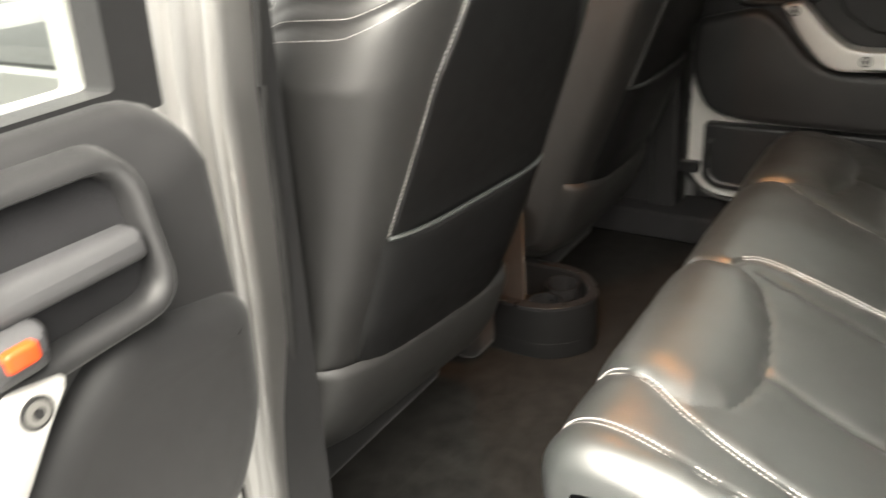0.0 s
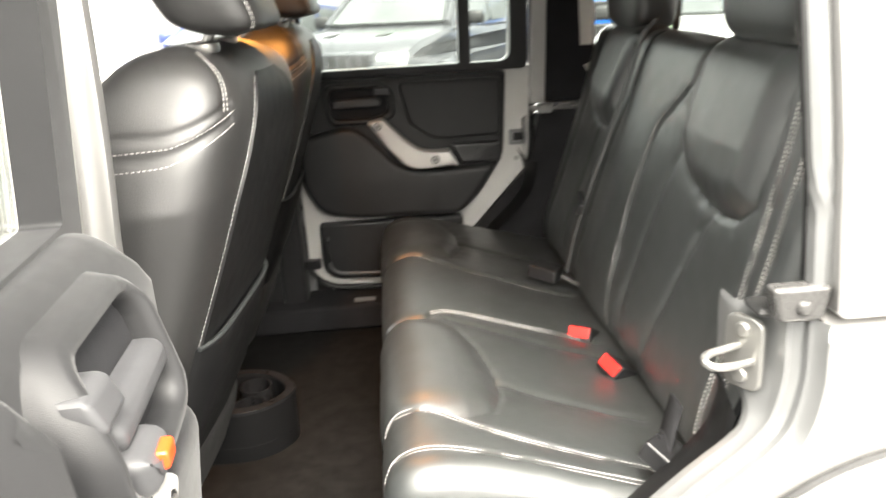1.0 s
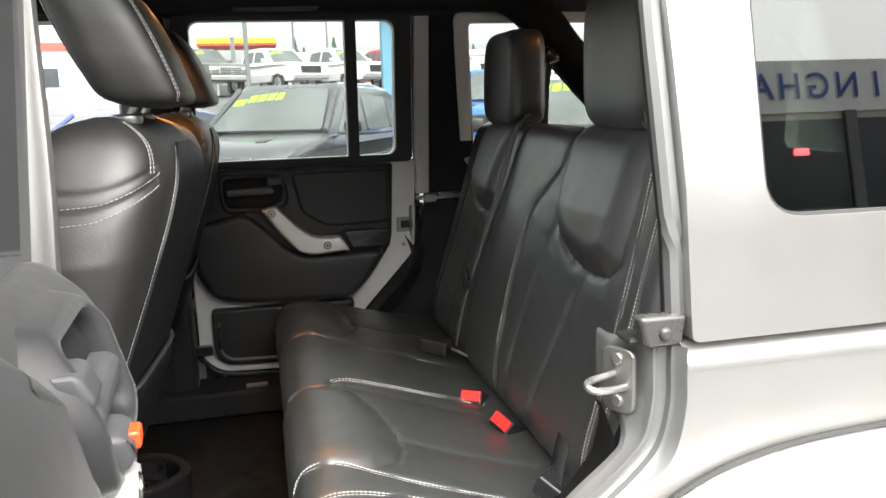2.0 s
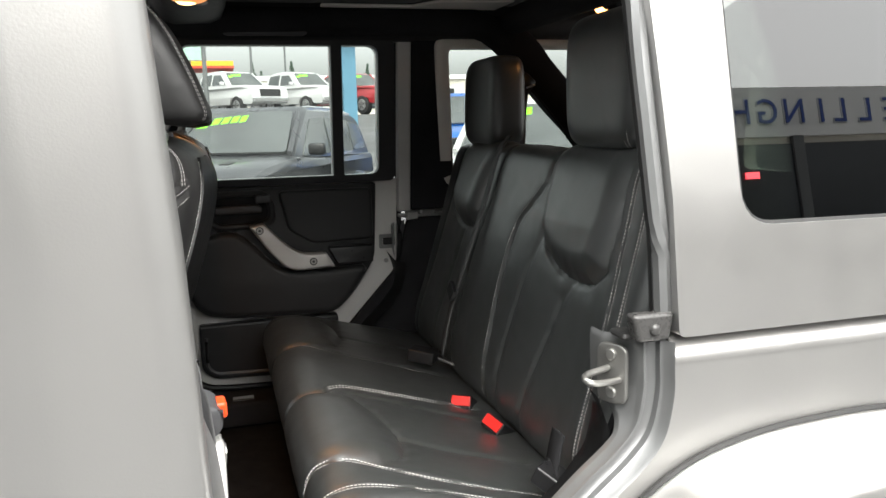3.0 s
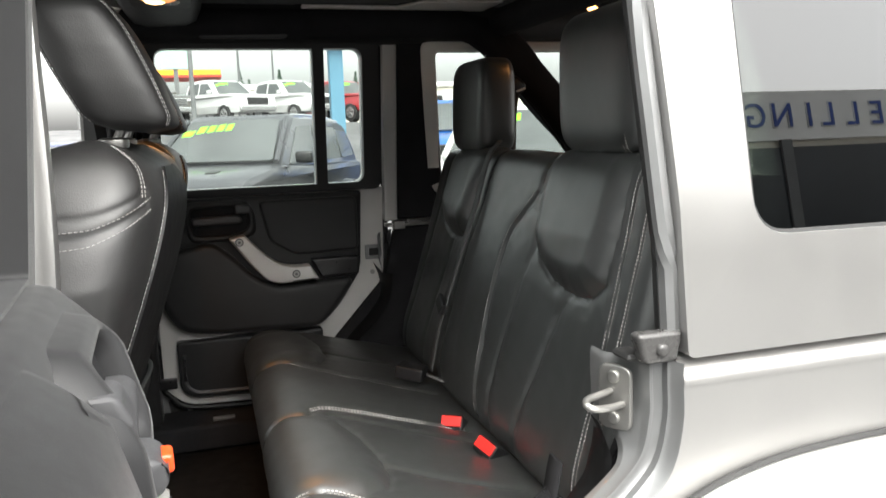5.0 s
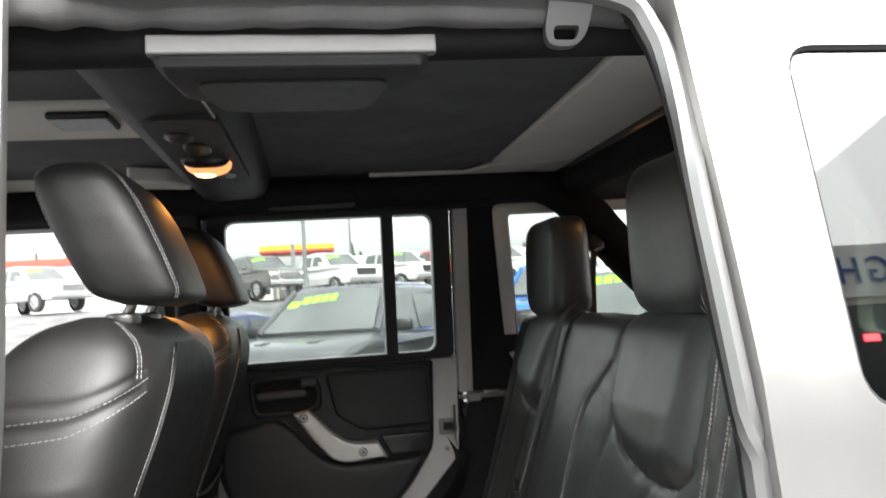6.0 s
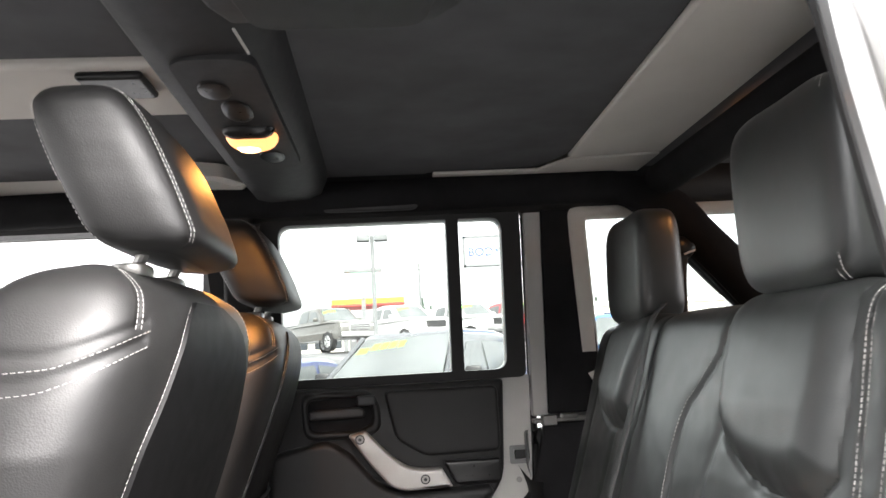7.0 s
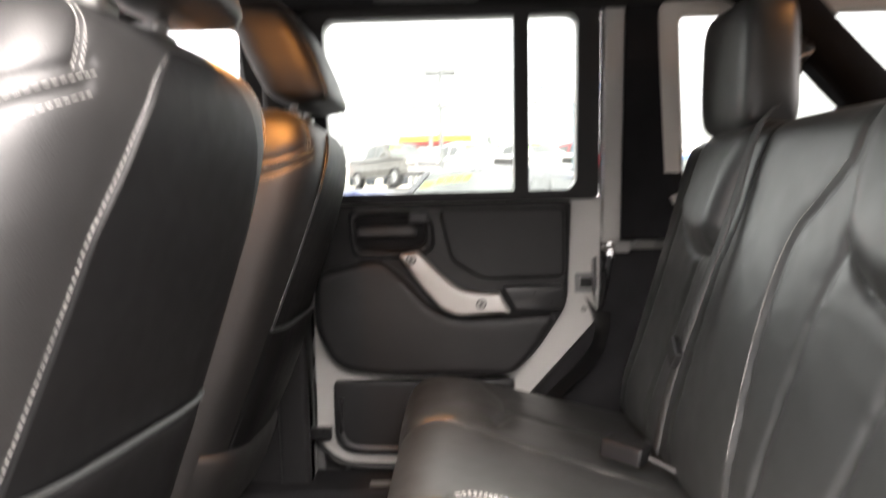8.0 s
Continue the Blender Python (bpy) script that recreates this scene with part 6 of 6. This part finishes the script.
# ---- outside: lamp post, signs, filling station, far buildings, trees ----
GALV = material("galvanised_steel", (0.14, 0.145, 0.145), 0.6, metal=0.2, vary=0.1, scale=3)
SIGNWHITE = material("white_sign_face", (0.6, 0.62, 0.62), 0.5, vary=0.04, scale=2)
SIGNBLUE = material("blue_letter", (0.05, 0.09, 0.32), 0.5, vary=0.05)
POSTBLUE = material("light_blue_post", (0.09, 0.22, 0.31), 0.5, vary=0.08, scale=2)
YELLOW = material("yellow_canopy", (0.85, 0.40, 0.02), 0.5, vary=0.04)
REDBAND = material("red_band", (0.65, 0.05, 0.03), 0.5, vary=0.05)
STUCCO = material("pale_stucco", (0.62, 0.58, 0.5), 0.9, vary=0.12, scale=0.6, grain=0.5, grain_scale=30)
DARKGLASS = material("shop_glass", (0.03, 0.035, 0.04), 0.12, vary=0.3, scale=0.8)
FASCIA = material("grey_fascia", (0.8, 0.8, 0.78), 0.6, vary=0.06, scale=1)

post = thing("lamp_post", "tall grey lamp post with two flat heads", "lamp post")
py, px_ = 26.0, -0.65
gz = ground_z(py)
bm = bmesh.new()
sweep(bm, [(px_, py, gz), (px_, py, 3.5), (px_, py, 5.72)], [0.09, 0.08, 0.07], 10)
part("pole", bm, GALV, post)
for g in (-1, 1):
    bm = bmesh.new()
    box(bm, px_ + g * 0.08, px_ + g * 0.55, py - 0.2, py + 0.2, 5.52, 5.76)
    part("lamp_head", bm, GALV, post, "flat lamp head", bevel=0.04)

sign = thing("roadside_sign", "white roadside sign with blue letters on a light blue post", "sign")
bm = bmesh.new()
box(bm, 2.95, 3.33, 19.8, 20.1, ground_z(20), 4.6)
part("sign_post", bm, POSTBLUE, sign, "light blue sign post", bevel=0.02)
bm = bmesh.new()
box(bm, 1.92, 4.9, 19.55, 19.78, 3.72, 4.50)
part("sign_face", bm, SIGNWHITE, sign, bevel=0.02)
bm = bmesh.new()
for a in ((1.89, 4.93, 3.69, 3.74), (1.89, 4.93, 4.48, 4.53), (1.89, 1.94, 3.69, 4.53), (4.88, 4.93, 3.69, 4.53)):
    box(bm, a[0], a[1], 19.53, 19.79, a[2], a[3])
part("sign_frame", bm, GALV, sign)


def lettering(text, size, m, mat, parent, name="lettering", swell=0.0):
    c = bpy.data.curves.new(name, "FONT")
    c.body, c.size, c.extrude, c.offset = text, size, 0.012, swell
    tmp = bpy.data.objects.new("tmp", c)
    scene.collection.objects.link(tmp)
    bpy.context.view_layer.update()
    me = bpy.data.meshes.new_from_object(tmp.evaluated_get(bpy.context.evaluated_depsgraph_get()))
    bpy.data.objects.remove(tmp)
    me.transform(m)
    return link(name, me, mat, parent, smooth=False)


lettering("BODY & PAINT", 0.33, Matrix.Translation((2.0, 19.53, 3.98)) @ Euler((math.pi / 2, 0, 0)).to_matrix().to_4x4(), SIGNBLUE, sign)

station = thing("filling_station", "filling station canopy with a yellow and red band", "canopy")
bm = bmesh.new()
box(bm, -5.3, 1.7, 74, 80, 7.15, 7.60)
part("canopy_band", bm, YELLOW, station, "yellow canopy band")
bm = bmesh.new()
box(bm, -5.35, 1.75, 73.95, 80.05, 6.95, 7.15)
part("red_band", bm, REDBAND, station, "red lower band")
for x in (-4.2, 0.6):
    bm = bmesh.new()
    box(bm, x - 0.2, x + 0.2, 76.5, 77, ground_z(77), 6.9)
    part("canopy_post", bm, GALV, station)
pylon = thing("station_pylon", "pale green pylon sign of a filling station", "sign")
bm = bmesh.new()
box(bm, -3.1, -0.85, 66, 66.5, 7.0, 9.25)
part("pylon_face", bm, material("pale_green_sign", (0.34, 0.5, 0.42), 0.5), pylon, "pale green sign face")
bm = bmesh.new()
box(bm, -3.65, -0.3, 65.9, 66.6, 9.25, 9.55)
part("pylon_cap", bm, GALV, pylon)
bm = bmesh.new()
box(bm, -2.2, -1.85, 66.1, 66.4, ground_z(66), 7.0)
part("pylon_post", bm, GALV, pylon)


def low_building(label, x0, x1, y0, y1, top, wall, band, n):
    b = thing("low_building", label, "building", group="far buildings")
    g = ground_z(y0)
    bm = bmesh.new()
    box(bm, x0, x1, y0, y1, g, top)
    part("wall", bm, wall, b)
    bm = bmesh.new()
    box(bm, x0 - 0.2, x1 + 0.2, y0 - 0.3, y1, top, top + 0.5)
    part("roof_edge", bm, band, b)
    step = (x1 - x0) / n
    for i in range(n):
        bm = bmesh.new()
        box(bm, x0 + step * (i + 0.2), x0 + step * (i + 0.8), y0 - 0.06, y0 + 0.1, g + 0.9, g + 2.2)
        part("window", bm, DARKGLASS, b)


low_building("long pale low building beyond the lot", 3.0, 40.0, 88, 100, 6.6, STUCCO, FASCIA, 12)
low_building("white building with a red fascia across the road", -34.0, -13.0, 58, 70, 5.6, SIGNWHITE, REDBAND, 7)
low_building("pale flat building across the road", -13.0, -5.0, 92, 104, 5.6, STUCCO, FASCIA, 4)

for px2, py2, hz in ((2.6, 60, 9.0), (6.5, 75, 10.5), (-9.0, 62, 9.5)):
    pole_ = thing("utility_pole", "thin grey pole across the road", "pole", group="far poles")
    bm = bmesh.new()
    sweep(bm, [(px2, py2, ground_z(py2)), (px2, py2, hz)], [0.11, 0.08], 8)
    part("pole", bm, GALV, pole_)
    bm = bmesh.new()
    sweep(bm, [(px2 - 0.9, py2, hz - 0.5), (px2 + 0.9, py2, hz - 0.5)], 0.05, 6)
    part("cross_arm", bm, GALV, pole_)

NEEDLE = material("conifer_needles", (0.045, 0.07, 0.05), 0.9, vary=0.3, scale=3)
BARK = material("bark", (0.08, 0.06, 0.05), 0.9, vary=0.3)


def conifer(x, y, h, seed):
    rnd = random.Random(seed)
    t = thing("conifer", "dark green far conifer", "tree", group="far conifers")
    g = ground_z(y)
    bm = bmesh.new()
    sweep(bm, [(x, y, g), (x, y, g + h * 0.6), (x, y, g + h)], [0.25, 0.15, 0.03], 6)
    part("trunk", bm, BARK, t)
    bm = bmesh.new()
    for k in range(150):
        f = rnd.random() ** 0.8
        z = g + h * (0.22 + 0.78 * f)
        r = h * 0.17 * (1 - f) * (0.5 + 0.6 * rnd.random())
        a = rnd.random() * 6.283
        c = Vector((x + r * math.cos(a), y + r * math.sin(a), z))
        d = Vector((math.cos(a), math.sin(a), -0.35)) * h * 0.05 * (1.3 - f)
        s_ = Vector((-math.sin(a), math.cos(a), 0)) * h * 0.025
        v = [bm.verts.new(q) for q in (c - d + s_, c - d - s_, c + d, c + Vector((0, 0, h * 0.03)))]
        for q in ((0, 1, 3), (1, 2, 3), (2, 0, 3), (0, 2, 1)):
            bm.faces.new([v[i] for i in q])
    part("crown", bm, NEEDLE, t, smooth=False)


for i, (x, y, h) in enumerate(((7.3, 150, 11.0), (9.0, 152, 9.5), (8.2, 155, 8.5), (15.5, 160, 12.0), (17, 158, 8.5), (4.0, 165, 8), (24, 150, 9), (30, 155, 11), (36, 150, 9), (44, 158, 10), (-42, 140, 10), (-50, 150, 12), (58, 160, 12))):
    conifer(x, y, h, i)

# ---- outside: the showroom across the lot, mirrored in the side window ----
shop = thing("showroom", "showroom with a grey fascia, blue letters and wide dark windows", "building")
SY = -10.0
bm = bmesh.new()
box(bm, -14, 26, SY - 8, SY - 0.05, GROUND, 3.42)
part("wall", bm, STUCCO, shop, "pale wall")
bm = bmesh.new()
box(bm, -14, 26, SY - 8, SY, 3.42, 4.22)
part("fascia", bm, FASCIA, shop, "grey fascia")
for i in range(16):
    bm = bmesh.new()
    box(bm, -13.6 + i * 2.45, -11.35 + i * 2.45, SY - 0.04, SY + 0.02, GROUND + 0.35, 3.3)
    win = part("shop_window", bm, DARKGLASS, shop, "dark shop window")
    bm = bmesh.new()
    box(bm, -11.35 + i * 2.45, -11.15 + i * 2.45, SY - 0.02, SY + 0.06, GROUND, 3.42)
    part("mullion", bm, GALV, shop)
for ch, x in zip("BELLINGHAM", (10.72, 10.24, 9.74, 9.24, 8.80, 8.42, 7.90, 7.40, 6.92, 6.42)):
    lettering(ch, 0.56, Matrix.Translation((x + 0.16, SY + 0.03, 3.63)) @ Euler((math.pi / 2, 0, math.pi)).to_matrix().to_4x4(), SIGNBLUE, shop, "letter")
    lettering(ch, 0.56, Matrix.Translation((x + 0.16, SY + 0.012, 3.63)) @ Euler((math.pi / 2, 0, math.pi)).to_matrix().to_4x4(), SIGNWHITE, shop, "letter_outline", swell=0.018)
neon = thing("window_sign", "small red lit sign in the showroom window", "sign")
bm = bmesh.new()
box(bm, 7.3, 7.54, SY + 0.03, SY + 0.06, 2.76, 2.86)
part("sign_panel", bm, glow("red_neon", (1.0, 0.05, 0.08), 3.0), neon)
vehicle("sedan", "dark grey sedan parked before the showroom", SEDAN, BRONZE, (6.6, -7.2, GROUND), 95, price=False, grille=BLACKTRIM)
vehicle("sport_utility", "white sport utility parked before the showroom", SUV, WHITE, (10.0, -7.4, GROUND), 95, price=False, grille=BLACKTRIM)
